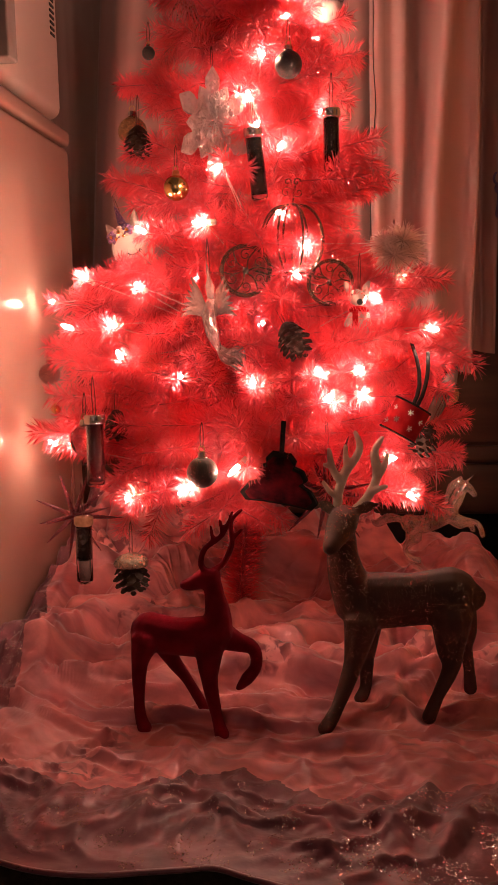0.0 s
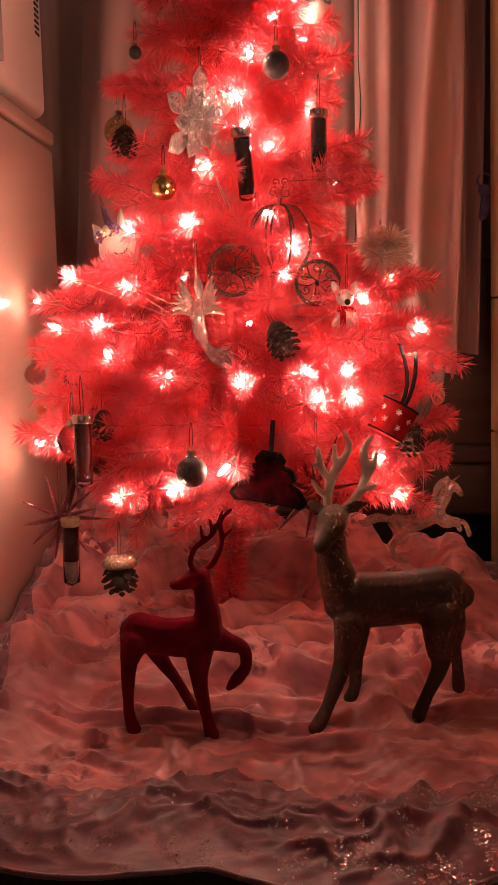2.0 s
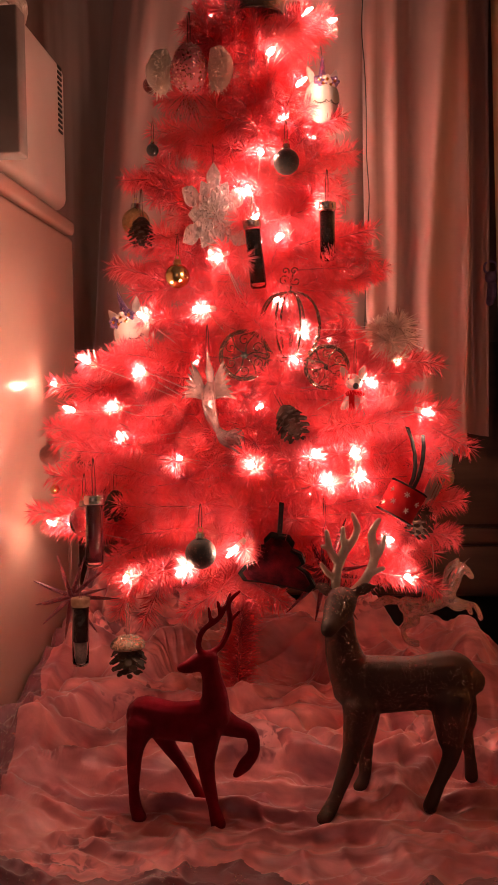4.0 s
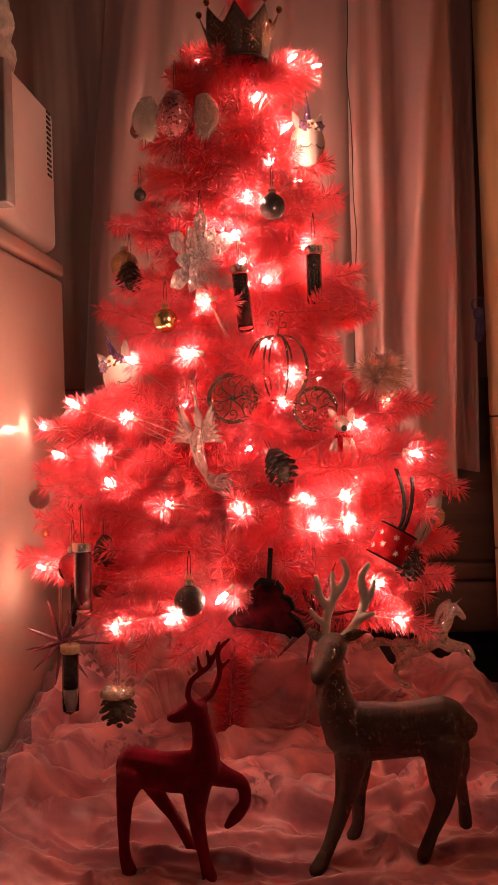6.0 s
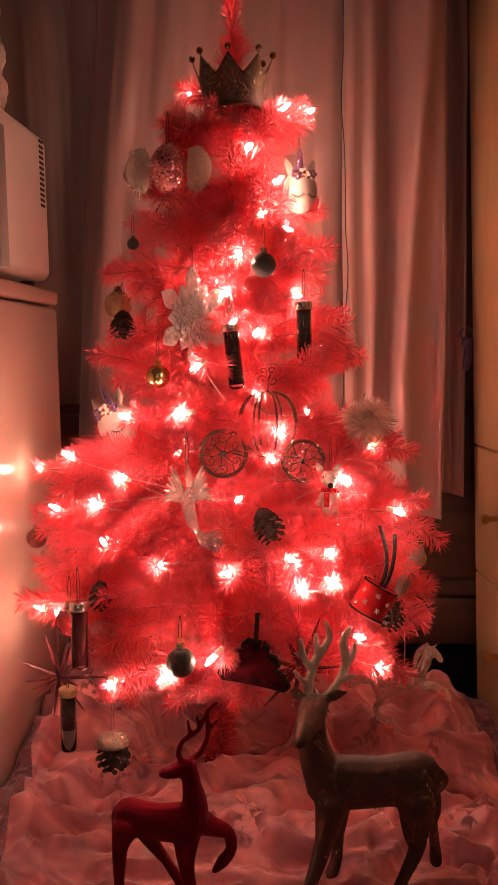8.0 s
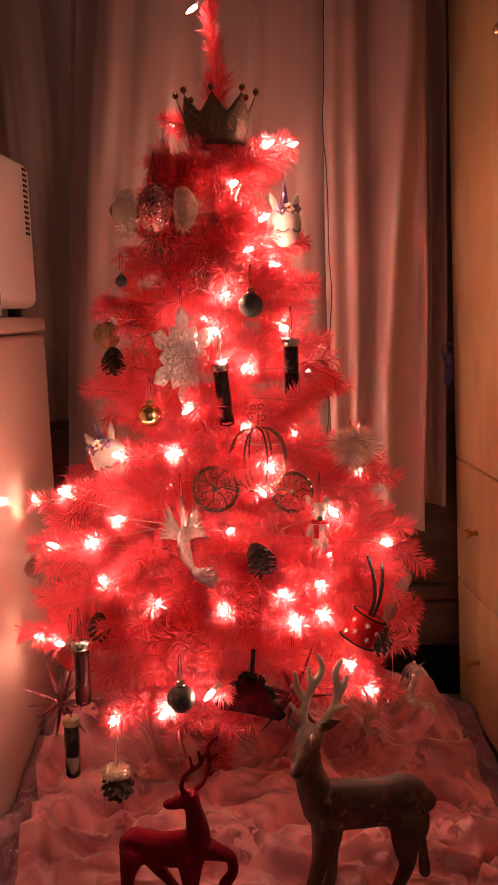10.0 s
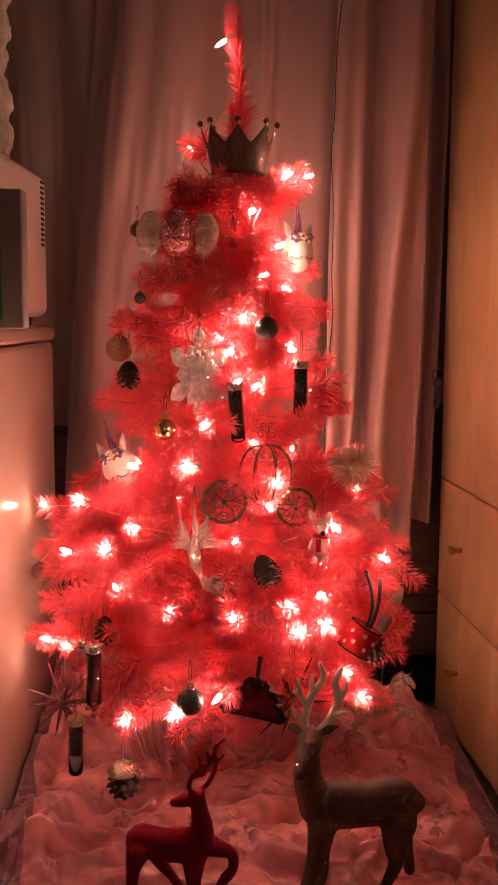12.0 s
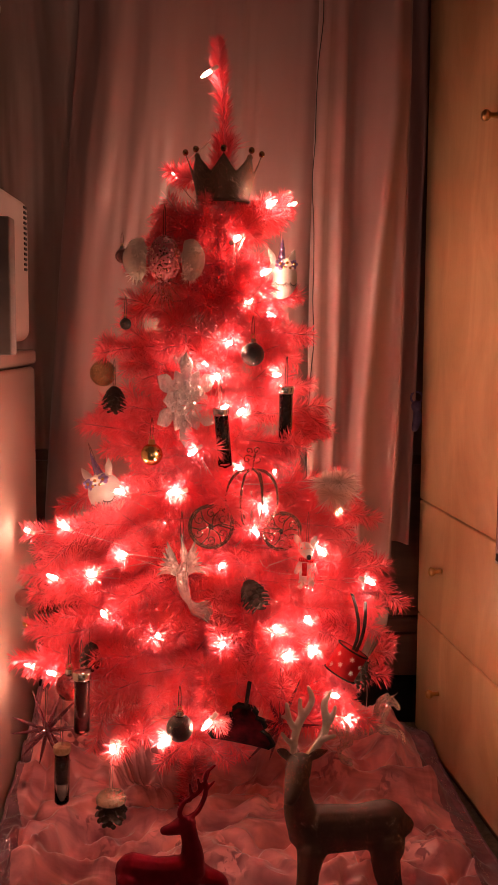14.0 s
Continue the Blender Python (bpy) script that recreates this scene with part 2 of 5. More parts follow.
def lathe(profile, sides=24, bm=None):
    """Turn a profile of (radius, height) round z."""
    bm = bm or bmesh.new()
    rings = []
    for r, z in profile:
        rings.append([bm.verts.new((r * math.cos(2 * math.pi * k / sides), r * math.sin(2 * math.pi * k / sides), z)) for k in range(sides)])
    for a, b in zip(rings, rings[1:]):
        for k in range(sides):
            bm.faces.new((a[k], a[(k + 1) % sides], b[(k + 1) % sides], b[k]))
    if profile[0][0] > 1e-6:
        bm.faces.new(rings[0][::-1])
    if profile[-1][0] > 1e-6:
        bm.faces.new(rings[-1])
    bmesh.ops.remove_doubles(bm, verts=bm.verts, dist=1e-6)
    return bm


def blended(bm, voxel):
    """Overlapping limbs grown into one skin."""
    me = bpy.data.meshes.new("limbs")
    bm.to_mesh(me)
    bm.free()
    ob = new("limbs", me)
    r = ob.modifiers.new("skin", "REMESH")
    r.mode, r.voxel_size = "VOXEL", voxel
    s = ob.modifiers.new("soft", "SMOOTH")
    s.factor, s.iterations = 0.5, 5
    dg = bpy.context.evaluated_depsgraph_get()
    out = bmesh.new()
    out.from_object(ob, dg)
    bpy.data.objects.remove(ob)
    bpy.data.meshes.remove(me)
    return out


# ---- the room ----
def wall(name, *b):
    return tagged(part(name, box(*b), LOW_BOUNCE_PAINT, smooth=False), "plain room wall coloured dark to cut bounced light", "wall", kind="structure")


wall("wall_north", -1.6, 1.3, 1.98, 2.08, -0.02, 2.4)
# the gap in the south wall is an invented opening that holds the fill
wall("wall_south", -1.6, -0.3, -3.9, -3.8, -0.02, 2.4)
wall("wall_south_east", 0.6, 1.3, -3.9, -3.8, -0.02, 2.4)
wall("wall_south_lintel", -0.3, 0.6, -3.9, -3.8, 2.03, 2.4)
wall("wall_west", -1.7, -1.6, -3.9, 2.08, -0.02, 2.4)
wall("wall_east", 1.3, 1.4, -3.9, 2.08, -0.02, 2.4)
tagged(part("ceiling", box(-1.7, 1.4, -3.9, 2.08, 2.4, 2.5), CEIL, smooth=False), "plain white painted ceiling", "ceiling", kind="structure")
tagged(part("floor", box(-1.7, 1.4, -3.9, 2.08, -0.12, -0.012), CARPET, smooth=False), "olive brown short pile carpet floor", "floor", kind="structure")


def curtain(name, x0, x1, y, z0, z1, folds, depth, seed, material, label, taper=0.0, splay=0.0, ridges=()):
    """A hanging cloth with soft folds, 2 mm thick, hemmed at the foot."""
    bm = bmesh.new()
    nx, nz = int((x1 - x0) / 0.006) + 1, 60
    rnd = random.Random(seed)
    ph = [rnd.uniform(0, 6.3) for _ in range(6)]
    rows = []
    for j in range(nz + 1):
        v = j / nz
        z = z0 + (z1 - z0) * v
        row = []
        for i in range(nx + 1):
            u = i / nx
            x = x0 + (x1 - x0) * u
            w = x + 0.018 * math.sin(2.1 * z + ph[0]) + 0.01 * math.sin(5 * z + ph[1])
            f = math.sin(folds * w + ph[2]) + 0.5 * math.sin(2.3 * folds * w + ph[3] + 0.6 * z) + 0.3 * noise.noise((w * 30, z * 2.5, seed)) + 0.22 * noise.noise((w * 75 + 2 * z, z * 3.5, seed + 7))
            sharp = math.copysign(abs(f) ** 0.8, f)
            if ridges:
                low = min(1.0, max(0.0, (1.3 - z) / 0.6))
                sharp = 0.10 * f - sum(h * math.exp(-((u - at - shift * low + 0.02 * math.sin(3 * z + at * 9)) / wide) ** 2) for at, shift, h, wide in ridges)
            yy = y + depth * sharp + 0.012 * noise.noise((x * 5, z * 3, seed + 4))
            xx = x + taper * (1 - v) * (u - 0.5) - splay * min(1.0, max(0.0, (1.5 - z) / 1.0)) * (1 - u) ** 2 + 0.006 * math.cos(folds * w + ph[2])
            row.append(bm.verts.new((xx, yy, z + (0.006 * math.sin(folds * 0.5 * x + ph[4]) if j == 0 else 0))))
        rows.append(row)
    for a, b in zip(rows, rows[1:]):
        for i in range(nx):
            bm.faces.new((a[i], a[i + 1], b[i + 1], b[i]))
    ob = part(name, bm, material)
    so = ob.modifiers.new("cloth", "SOLIDIFY")
    so.thickness = 0.002
    return tagged(ob, label, "curtain", "window curtains")


curtain("curtain", -0.302, 0.235, 1.855, 0.405, 2.25, 21, 0.028, 3, SATIN, "pale pink satin curtain in broad soft folds", 0.0, 0.075)
panel_b = curtain("curtain", 0.180, 0.338, 1.795, 0.405, 2.25, 56, 0.030, 8, SATIN, "pink satin curtain panel with narrow folds", 0.03, 0.0, ((0.06, 0.0, 0.8, 0.07), (0.25, 0.0, 0.9, 0.06), (0.46, 0.0, -0.9, 0.12), (0.82, -0.22, 1.2, 0.09), (0.97, 0.0, 0.4, 0.08)))
curtain("curtain", 0.345, 0.405, 1.865, 0.44, 2.25, 60, 0.012, 5, SATIN, "narrow gathered strip of pink satin curtain")
# narrow shadow beside the overlapping panel, modelled as a thin black strand
edge = []
for k in range(24):
    z = 0.42 + 0.075 * k
    edge.append((0.1785 - 0.015 * (1 - (z - 0.405) / 1.845) + 0.005 * math.sin(9 * z) + 0.002 * math.sin(31 * z), 1.768 + 0.006 * math.sin(4 * z + 1), z))
part("edge_shadow_line", spine(edge, [0.0009] * 24, 6), BLACK, panel_b, "thin black line drawn as the shadow along the curtain edge")
curtain("curtain", -1.0, -0.20, 1.925, 0.30, 2.25, 20, 0.02, 12, SHADE_CLOTH, "taupe curtain lining hanging in shadow", 0.0)


def low_chest():
    t = thing("low_chest", "dark wooden low chest with drawers behind the curtains", "chest")
    part("body", box(-1.2, 0.75, 1.93, 1.975, 0.11, 0.62, 0.004), DARKWOOD, t)
    part("drawer_front", box(-1.0, 0.70, 1.912, 1.928, 0.118, 0.215, 0.003), DARKWOOD, t)
    part("rail", box(-1.2, 0.72, 1.905, 1.928, 0.222, 0.252, 0.003), DARKWOOD, t)
    part("drawer_front", box(-1.0, 0.70, 1.912, 1.928, 0.259, 0.60, 0.003), DARKWOOD, t)
    part("plinth", box(-1.2, 0.70, 1.95, 1.975, -0.012, 0.108), BLACK, t)
    return t


low_chest()


def fridge():
    t = thing("fridge", "cream enamel low fridge with glossy side panel", "fridge")
    part("body", box(-0.92, -0.366, 1.13, 1.745, 0.02, 0.812, 0.012, 4), ENAMEL, t)
    part("door", box(-0.92, -0.368, 1.075, 1.124, 0.06, 0.812, 0.012, 4), ENAMEL, t)
    part("worktop", box(-0.925, -0.364, 1.07, 1.747, 0.815, 0.843, 0.008, 3), ENAMEL, t)
    for x in (-0.88, -0.41):
        for y in (1.16, 1.70):
            b = lathe([(0.018, -0.012), (0.018, 0.0), (0.012, 0.02)], 12)
            bmesh.ops.translate(b, vec=(x, y, 0), verts=b.verts)
            part("foot", b, BLACK, t)


fridge()


def microwave():
    t = thing("microwave", "white microwave oven with a column of side vents", "microwave")
    part("body", box(-0.84, -0.372, 1.40, 1.738, 0.858, 1.118, 0.02, 5), OVEN, t)
    part("door", box(-0.84, -0.376, 1.372, 1.398, 0.862, 1.112, 0.008, 3), BLACK, t, "dark glass door")
    for k in range(13):
        z = 0.988 + k * 0.0093
        part("vent", box(-0.3722, -0.3700, 1.688, 1.708, z, z + 0.0052, 0.0008, 1), BLACK, t, smooth=False)
    for x in (-0.80, -0.41):
        for y in (1.43, 1.71):
            b = lathe([(0.012, 0.843), (0.014, 0.862)], 12)
            bmesh.ops.translate(b, vec=(x, y, 0), verts=b.verts)
            part("foot", b, BLACK, t)


microwave()


# ---- wardrobe of waxed pine, standing at a slight angle ----
def wardrobe():
    # local x runs from the far edge towards the room, local y into the wardrobe, from the front face at 0
    t = thing("wardrobe", "waxed pine wardrobe with lower drawers and small brass knobs", "wardrobe", (0.428, 1.84, 0), (1.3, 0, -83.6))
    part("body", box(0.0, 1.2, 0.022, 0.5, 0.03, 2.05, 0.004), PINE, t)
    for z0, z1, kz in ((0.035, 0.2915, 0.166), (0.2945, 0.5385, 0.42)):
        d = part("drawer", box(0.002, 0.60, 0.0, 0.021, z0, z1, 0.003), PINE, t)
        for kx in (0.135, 0.47):
            knob(d, kx, kz)
    d = part("door", box(0.002, 0.60, 0.0, 0.021, 0.5415, 2.0, 0.003), PINE, t)
    knob(d, 0.33, 1.24)
    m = part("mirror", box(0.391, 0.556, -0.0065, -0.004, 0.512, 1.10, 0.001, 1), MIRROR, d, "slim mirror hung on the door", smooth=False)
    part("mirror_frame", box(0.385, 0.562, -0.004, -0.0005, 0.506, 1.106, 0.001, 1), SILVER_EDGE, m, "grey metal backing edge", smooth=False)
    d = part("door", box(0.604, 1.2, 0.0, 0.021, 0.035, 2.0, 0.003), PINE, t)
    knob(d, 0.68, 1.1)
    part("plinth", box(0.0, 1.2, 0.03, 0.49, -0.012, 0.03), PINE, t)


def knob(door, x, z):
    b = lathe([(0.005, 0.0), (0.0045, 0.012), (0.0085, 0.017), (0.0095, 0.022), (0.006, 0.026), (0.0, 0.027)], 16)
    bmesh.ops.rotate(b, cent=(0, 0, 0), matrix=Matrix.Rotation(radians(90), 3, "X"), verts=b.verts)
    bmesh.ops.translate(b, vec=(x, 0, z), verts=b.verts)
    part("knob", b, BRASS, door, "small turned brass knob")


wardrobe()


# ---- the tree skirt ----
CX, CY = -0.01, 1.53


def skirt_folds():
    """Soft ridges of rumpled cloth: middle, way, length, width, height and bend of each."""
    rnd = random.Random(21)
    out = []
    for _ in range(115):
        a, d = rnd.uniform(0, 2 * math.pi), 0.60 * math.sqrt(rnd.random())
        x, y = CX + d * math.cos(a), CY + d * math.sin(a)
        back = min(1.0, max(0.0, (y - 1.38) / 0.2))
        side = min(1.0, max(0.0, (-0.15 - x) / 0.1))
        rough = max(back, side * min(1.0, max(0.0, (y - 1.15) / 0.1)))
        way = rnd.gauss(0.0, 0.45) if 1.12 < y < 1.35 else rnd.uniform(0, math.pi)
        wide = rnd.uniform(0.008, 0.018) * (1 + 0.9 * rough)
        high = rnd.uniform(0.004, 0.011) + rough * rnd.uniform(0.010, 0.028)
        out.append((x, y, math.cos(way), math.sin(way), rnd.uniform(0.06, 0.17), wide, high, rnd.uniform(-4, 4)))
    for _ in range(36):
        x, y = rnd.uniform(-0.34, 0.36), rnd.uniform(1.30, 1.84)
        if abs(x - CX) < 0.07 and 1.40 < y < 1.62:
            continue
        way = rnd.gauss(0.2, 0.6)
        out.append((x, y, math.cos(way), math.sin(way), rnd.uniform(0.10, 0.24), rnd.uniform(0.014, 0.026), rnd.uniform(0.024, 0.050) * (0.6 if x > 0.15 else 1.0), rnd.uniform(-5, 5)))
    # the heap of loose cloth before and beside the trunk
    for _ in range(18):
        x, y = rnd.uniform(-0.34, 0.38), rnd.uniform(1.29, 1.58)
        if abs(x - CX + 0.045) < 0.06 and y > 1.42:
            continue
        way = rnd.gauss(0.0, 0.3) + (0.55 if rnd.random() < 0.5 else -0.5)
        out.append((x, y, math.cos(way), math.sin(way), rnd.uniform(0.10, 0.24), rnd.uniform(0.016, 0.026), rnd.uniform(0.028, 0.050) * (0.65 if x > 0.12 else 1.0), rnd.uniform(-4, 4)))
    # sharp creases between them
    for _ in range(14):
        x, y = rnd.uniform(-0.36, 0.40), rnd.uniform(1.30, 1.62)
        way = rnd.gauss(0.0, 0.25) + (0.6 if rnd.random() < 0.5 else -0.45)
        out.append((x, y, math.cos(way), math.sin(way), rnd.uniform(0.10, 0.22), rnd.uniform(0.006, 0.010), -rnd.uniform(0.010, 0.022), rnd.uniform(-5, 5)))
    for _ in range(130):
        a = rnd.uniform(math.pi * 1.05, math.pi * 1.95)
        d = rnd.uniform(0.44, 0.60)
        way = rnd.uniform(0, math.pi)
        out.append((CX + d * math.cos(a), CY + d * math.sin(a), math.cos(way), math.sin(way), rnd.uniform(0.04, 0.11), rnd.uniform(0.005, 0.011), rnd.uniform(0.002, 0.0065), rnd.uniform(-7, 7)))
    return out


FOLDS = skirt_folds()
# the long creases across the open front of the panel
FOLDS += [(-0.05, 1.205, 0.998, -0.06, 0.20, 0.012, 0.020, 0.4), (0.03, 1.245, 0.995, -0.10, 0.15, 0.012, 0.018, -0.8), (-0.20, 1.26, 0.99, 0.14, 0.11, 0.012, 0.018, 1.0),
          (0.27, 1.25, 0.985, 0.17, 0.13, 0.013, 0.018, 0.6), (0.10, 1.145, 0.995, 0.10, 0.16, 0.010, 0.012, -0.6), (-0.24, 1.17, 0.97, -0.24, 0.12, 0.011, 0.015, 0.5),
          (-0.02, 1.345, 0.90, 0.43, 0.14, 0.014, 0.020, 1.5), (-0.17, 1.37, 0.96, -0.28, 0.16, 0.016, 0.026, -1.5), (0.14, 1.375, 0.97, 0.24, 0.15, 0.014, 0.020, 1.2)]
FEET = [(0.088, 1.188), (0.134, 1.27), (0.216, 1.222), (0.279, 1.306), (-0.131, 1.182), (-0.064, 1.234), (-0.034, 1.172)]


def rough(x, y, z):
    """Noise at each of many places."""
    return np.array([noise.noise(p) for p in zip(x.tolist(), y.tolist(), (np.zeros_like(x) + z).tolist())])


def skirt_height(x, y):
    """Height of the draped velvet over the floor, at arrays of places."""
    x, y = np.atleast_1d(np.asarray(x, float)), np.atleast_1d(np.asarray(y, float))
    d = np.hypot(x - CX, y - CY)
    rim = np.array([skirt_radius(a) for a in np.arctan2(y - CY, x - CX)]) - d
    back = np.clip((y - 1.42) / 0.3, 0, 1)
    left = np.clip((-0.20 - x) / 0.13, 0, 1) * np.clip((y - 1.02) / 0.22, 0, 1)
    n1 = rough(x * 5 + 3, y * 7, 1.3)
    n2 = 1 - np.abs(rough(x * 7 + 1.5 * n1, y * 11, 4.2)) * 2.2
    n3 = np.maximum(0, 1 - np.abs(rough(x * 17 + 1.2 * n1, y * 26 + 2 * n1, 9.1)) * 2.4)
    n4 = np.maximum(0, 1 - np.abs(rough(x * 38 + 2 * n1 + y * 14, y * 46 + 3 * n2, 2.7)) * 2.6)
    hem = np.clip((0.17 - rim) / 0.06, 0, 1) * np.clip((1.3 - y) / 0.1, 0, 1)
    h, g = 0.002 + 0.006 * (0.5 + n1) + (0.006 + 0.001 * hem) * n3 ** 2 + (0.0012 + 0.0008 * hem + 0.002 * back) * n4 ** 2, np.zeros_like(x)
    for fx, fy, c, s, ln, w, fh, bend in FOLDS:
        u, v = (x - fx) * c + (y - fy) * s, (y - fy) * c - (x - fx) * s
        near = (np.abs(u) < ln) & (np.abs(v) < 0.1)
        if not near.any():
            continue
        u, v = u[near], v[near] + bend * u[near] ** 2
        front = v < 0 if c >= 0 else v > 0
        g[near] += fh * (1 - (u / ln) ** 2) * np.exp(-(v / np.where(front, w * np.where(y[near] > 1.33, 0.8, 0.48), w * np.where(y[near] > 1.33, 1.0, 1.4))) ** 2)
    for fx, fy in FEET:
        g *= 1 - 0.8 * np.exp(-((x - fx) ** 2 + (y - fy) ** 2) / 0.0007)
    g *= 1 - 0.6 * np.exp(-((rim - 0.155) / 0.035) ** 2) * (y < 1.25)
    top = 0.030 + 0.030 * np.clip((y - 1.26) / 0.08, 0, 1) + 0.036 * np.maximum(back, left)
    h += top * np.tanh(g / top) * np.clip(np.maximum(0.35 * left, rim / 0.05), 0, 1)
    h += back * (0.065 - 0.030 * np.clip((x - 0.08) / 0.15, 0, 1) + 0.03 * n1 + 0.020 * np.maximum(0, n2)) + left * (0.05 + 0.02 * np.maximum(0, n2))
    # a hollow where the trunk stands
    h -= 0.06 * back * np.exp(-(((x - CX + 0.045) / 0.05) ** 2 + ((y - 1.51) / 0.06) ** 2))
    edge = np.maximum(np.clip(rim / 0.06, 0, 1), np.maximum(left, 0.6 * back))
    return np.maximum(0.001, h * (0.2 + 0.8 * edge))


def skirt_radius(a):
    front = max(0.0, -math.sin(a))
    r = 0.50 + 0.115 * front ** 2 + 0.14 * abs(math.cos(a)) * front + 0.012 * math.sin(5 * a + 1) + 0.007 * math.sin(13 * a)
    c, s = math.cos(a), math.sin(a)
    if c > 0.05:
        r = min(r, 0.4667 / max(0.05, c + 0.112 * s))
    if c < -0.05:
        r = min(r, 0.350 / -c)
    if s > 0.05:
        r = min(r, 0.36 / s)
    return r


def tree_skirt():
    na, nr = 760, 250
    turn = np.arange(na) * 2 * math.pi / na
    reach = np.array([skirt_radius(a) for a in turn])
    d = np.maximum(0.004, reach[None, :] * (np.arange(nr + 1) / nr)[:, None])
    x, y = CX + d * np.cos(turn), CY + d * np.sin(turn)
    place = np.stack([x.ravel(), y.ravel(), skirt_height(x.ravel(), y.ravel())], axis=1)
    t = thing("tree_skirt", "rumpled pink velvet tree skirt with a dusky sequinned border", "tree skirt", (0, 0, 0))
    half = turn + math.pi / na
    band = 0.045 + 0.115 * np.maximum(0.0, -np.sin(half)) ** 2 + 0.006 * np.sin(11 * half) - 0.032 * np.maximum(0.0, -np.cos(half))
    outer = reach[None, :] * (1 - np.arange(nr) / nr)[:, None] < band[None, :]
    j, i = np.meshgrid(np.arange(nr), np.arange(na), indexing="ij")
    k = (i + 1) % na
    quads = np.stack([j * na + i, j * na + k, (j + 1) * na + k, (j + 1) * na + i], axis=-1)
    for name, material, pick, label in (("panel", VELVET, ~outer, "pink crushed velvet centre panel"), ("border", BORDER, outer, "dusky rose border with scattered sequins")):
        used, index = np.unique(quads[pick], return_inverse=True)
        me = bpy.data.meshes.new(name)
        me.from_pydata(place[used].tolist(), [], index.reshape(-1, 4).tolist())
        me.materials.append(material)
        me.polygons.foreach_set("use_smooth", [True] * len(me.polygons))
        ob = new(name, me)
        ob.parent = t
        tagged(ob, label)
    pts = []
    for i in range(121):
        a = 2 * math.pi * i / 120
        d = skirt_radius(a)
        x, y = CX + d * math.cos(a), CY + d * math.sin(a)
        pts.append((x, y, float(skirt_height(x, y)[0])))
    part("hem", spine(pts, [0.0028] * 121, 6), BORDER, t)
    return t


tree_skirt()

# ---- the tree ----
TREE = (-0.01, 1.535)
R_AT = [(0.30, 0.30), (0.36, 0.33), (0.44, 0.33), (0.52, 0.30), (0.60, 0.268), (0.66, 0.24), (0.75, 0.23), (0.87, 0.205), (1.0, 0.16), (1.08, 0.14), (1.12, 0.09)]


def tree_radius(z):
    for (z0, r0), (z1, r1) in zip(R_AT, R_AT[1:]):
        if z <= z1:
            return r0 + (r1 - r0) * max(0, (z - z0) / (z1 - z0))
    return R_AT[-1][1]


FRONT_AT = [(0.30, 0.26), (0.43, 0.215), (0.50, 0.155), (0.58, 0.095), (0.70, 0.075), (0.80, 0.060), (0.90, 0.055), (1.0, 0.05), (1.12, 0.05)]


def front_radius(z):
    for (z0, r0), (z1, r1) in zip(FRONT_AT, FRONT_AT[1:]):
        if z <= z1:
            return r0 + (r1 - r0) * max(0, (z - z0) / (z1 - z0))
    return FRONT_AT[-1][1]


LOW_LAMPS = [(-0.331, 1.52, 0.537), (-0.249, 1.424, 0.566), (-0.259, 1.381, 0.495), (-0.203, 1.393, 0.5), (-0.178, 1.322, 0.456), (-0.097, 1.308, 0.432),
             (-0.002, 1.296, 0.421), (0.093, 1.307, 0.399), (0.130, 1.384, 0.430), (0.135, 1.33, 0.404), (0.229, 1.408, 0.489), (0.154, 1.44, 0.535), (0.08, 1.335, 0.432),
             (-0.158, 1.25, 0.286), (-0.016, 1.255, 0.324), (-0.077, 1.25, 0.299), (-0.309, 1.44, 0.327), (-0.272, 1.42, 0.324), (0.173, 1.36, 0.316), (0.205, 1.40, 0.257)]
HIGH_LAMPS = [(0.066, 1.525, 0.914), (0.004, 1.449, 0.865), (-0.012, 1.45, 0.808), (0.080, 1.545, 0.811), (0.023, 1.495, 0.748), (-0.044, 1.36, 0.705), (-0.070, 1.386, 0.636),
              (-0.159, 1.41, 0.627), (-0.150, 1.335, 0.548), (0.200, 1.579, 0.563), (0.060, 1.43, 0.605), (-0.007, 1.42, 0.761), (-0.086, 1.645, 1.154), (0.063, 1.516, 1.087),
              (0.102, 1.566, 1.097), (0.012, 1.520, 1.034), (0.055, 1.498, 0.977), (-0.030, 1.510, 1.297), (0.047, 1.425, 0.568)]
MID_LAMPS = [(-0.08, 1.46, 0.40), (0.07, 1.45, 0.37), (0.14, 1.47, 0.46), (0.0, 1.46, 0.50), (-0.09, 1.48, 0.57), (0.02, 1.49, 0.66), (-0.07, 1.50, 0.72), (-0.03, 1.50, 0.83), (0.03, 1.50, 0.93)]
TIPS = [(-0.180, 1.405, 0.578), (-0.225, 1.43, 0.575), (0.122, 1.30, 0.478), (0.155, 1.31, 0.475), (0.030, 1.345, 0.530), (-0.13, 1.32, 0.49), (-0.03, 1.29, 0.37), (0.05, 1.28, 0.355), (0.27, 1.44, 0.36), (-0.27, 1.40, 0.40), (0.0, 1.40, 0.61), (-0.13, 1.44, 0.72), (0.13, 1.44, 0.70), (0.0, 1.43, 0.90), (-0.11, 1.49, 1.06), (-0.30, 1.45, 0.45), (-0.31, 1.44, 0.40), (-0.325, 1.49, 0.47), (-0.325, 1.42, 0.345), (0.285, 1.50, 0.355), (0.27, 1.46, 0.31), (0.25, 1.42, 0.44), (-0.24, 1.36, 0.44), (-0.11, 1.27, 0.345), (-0.20, 1.40, 0.36)]
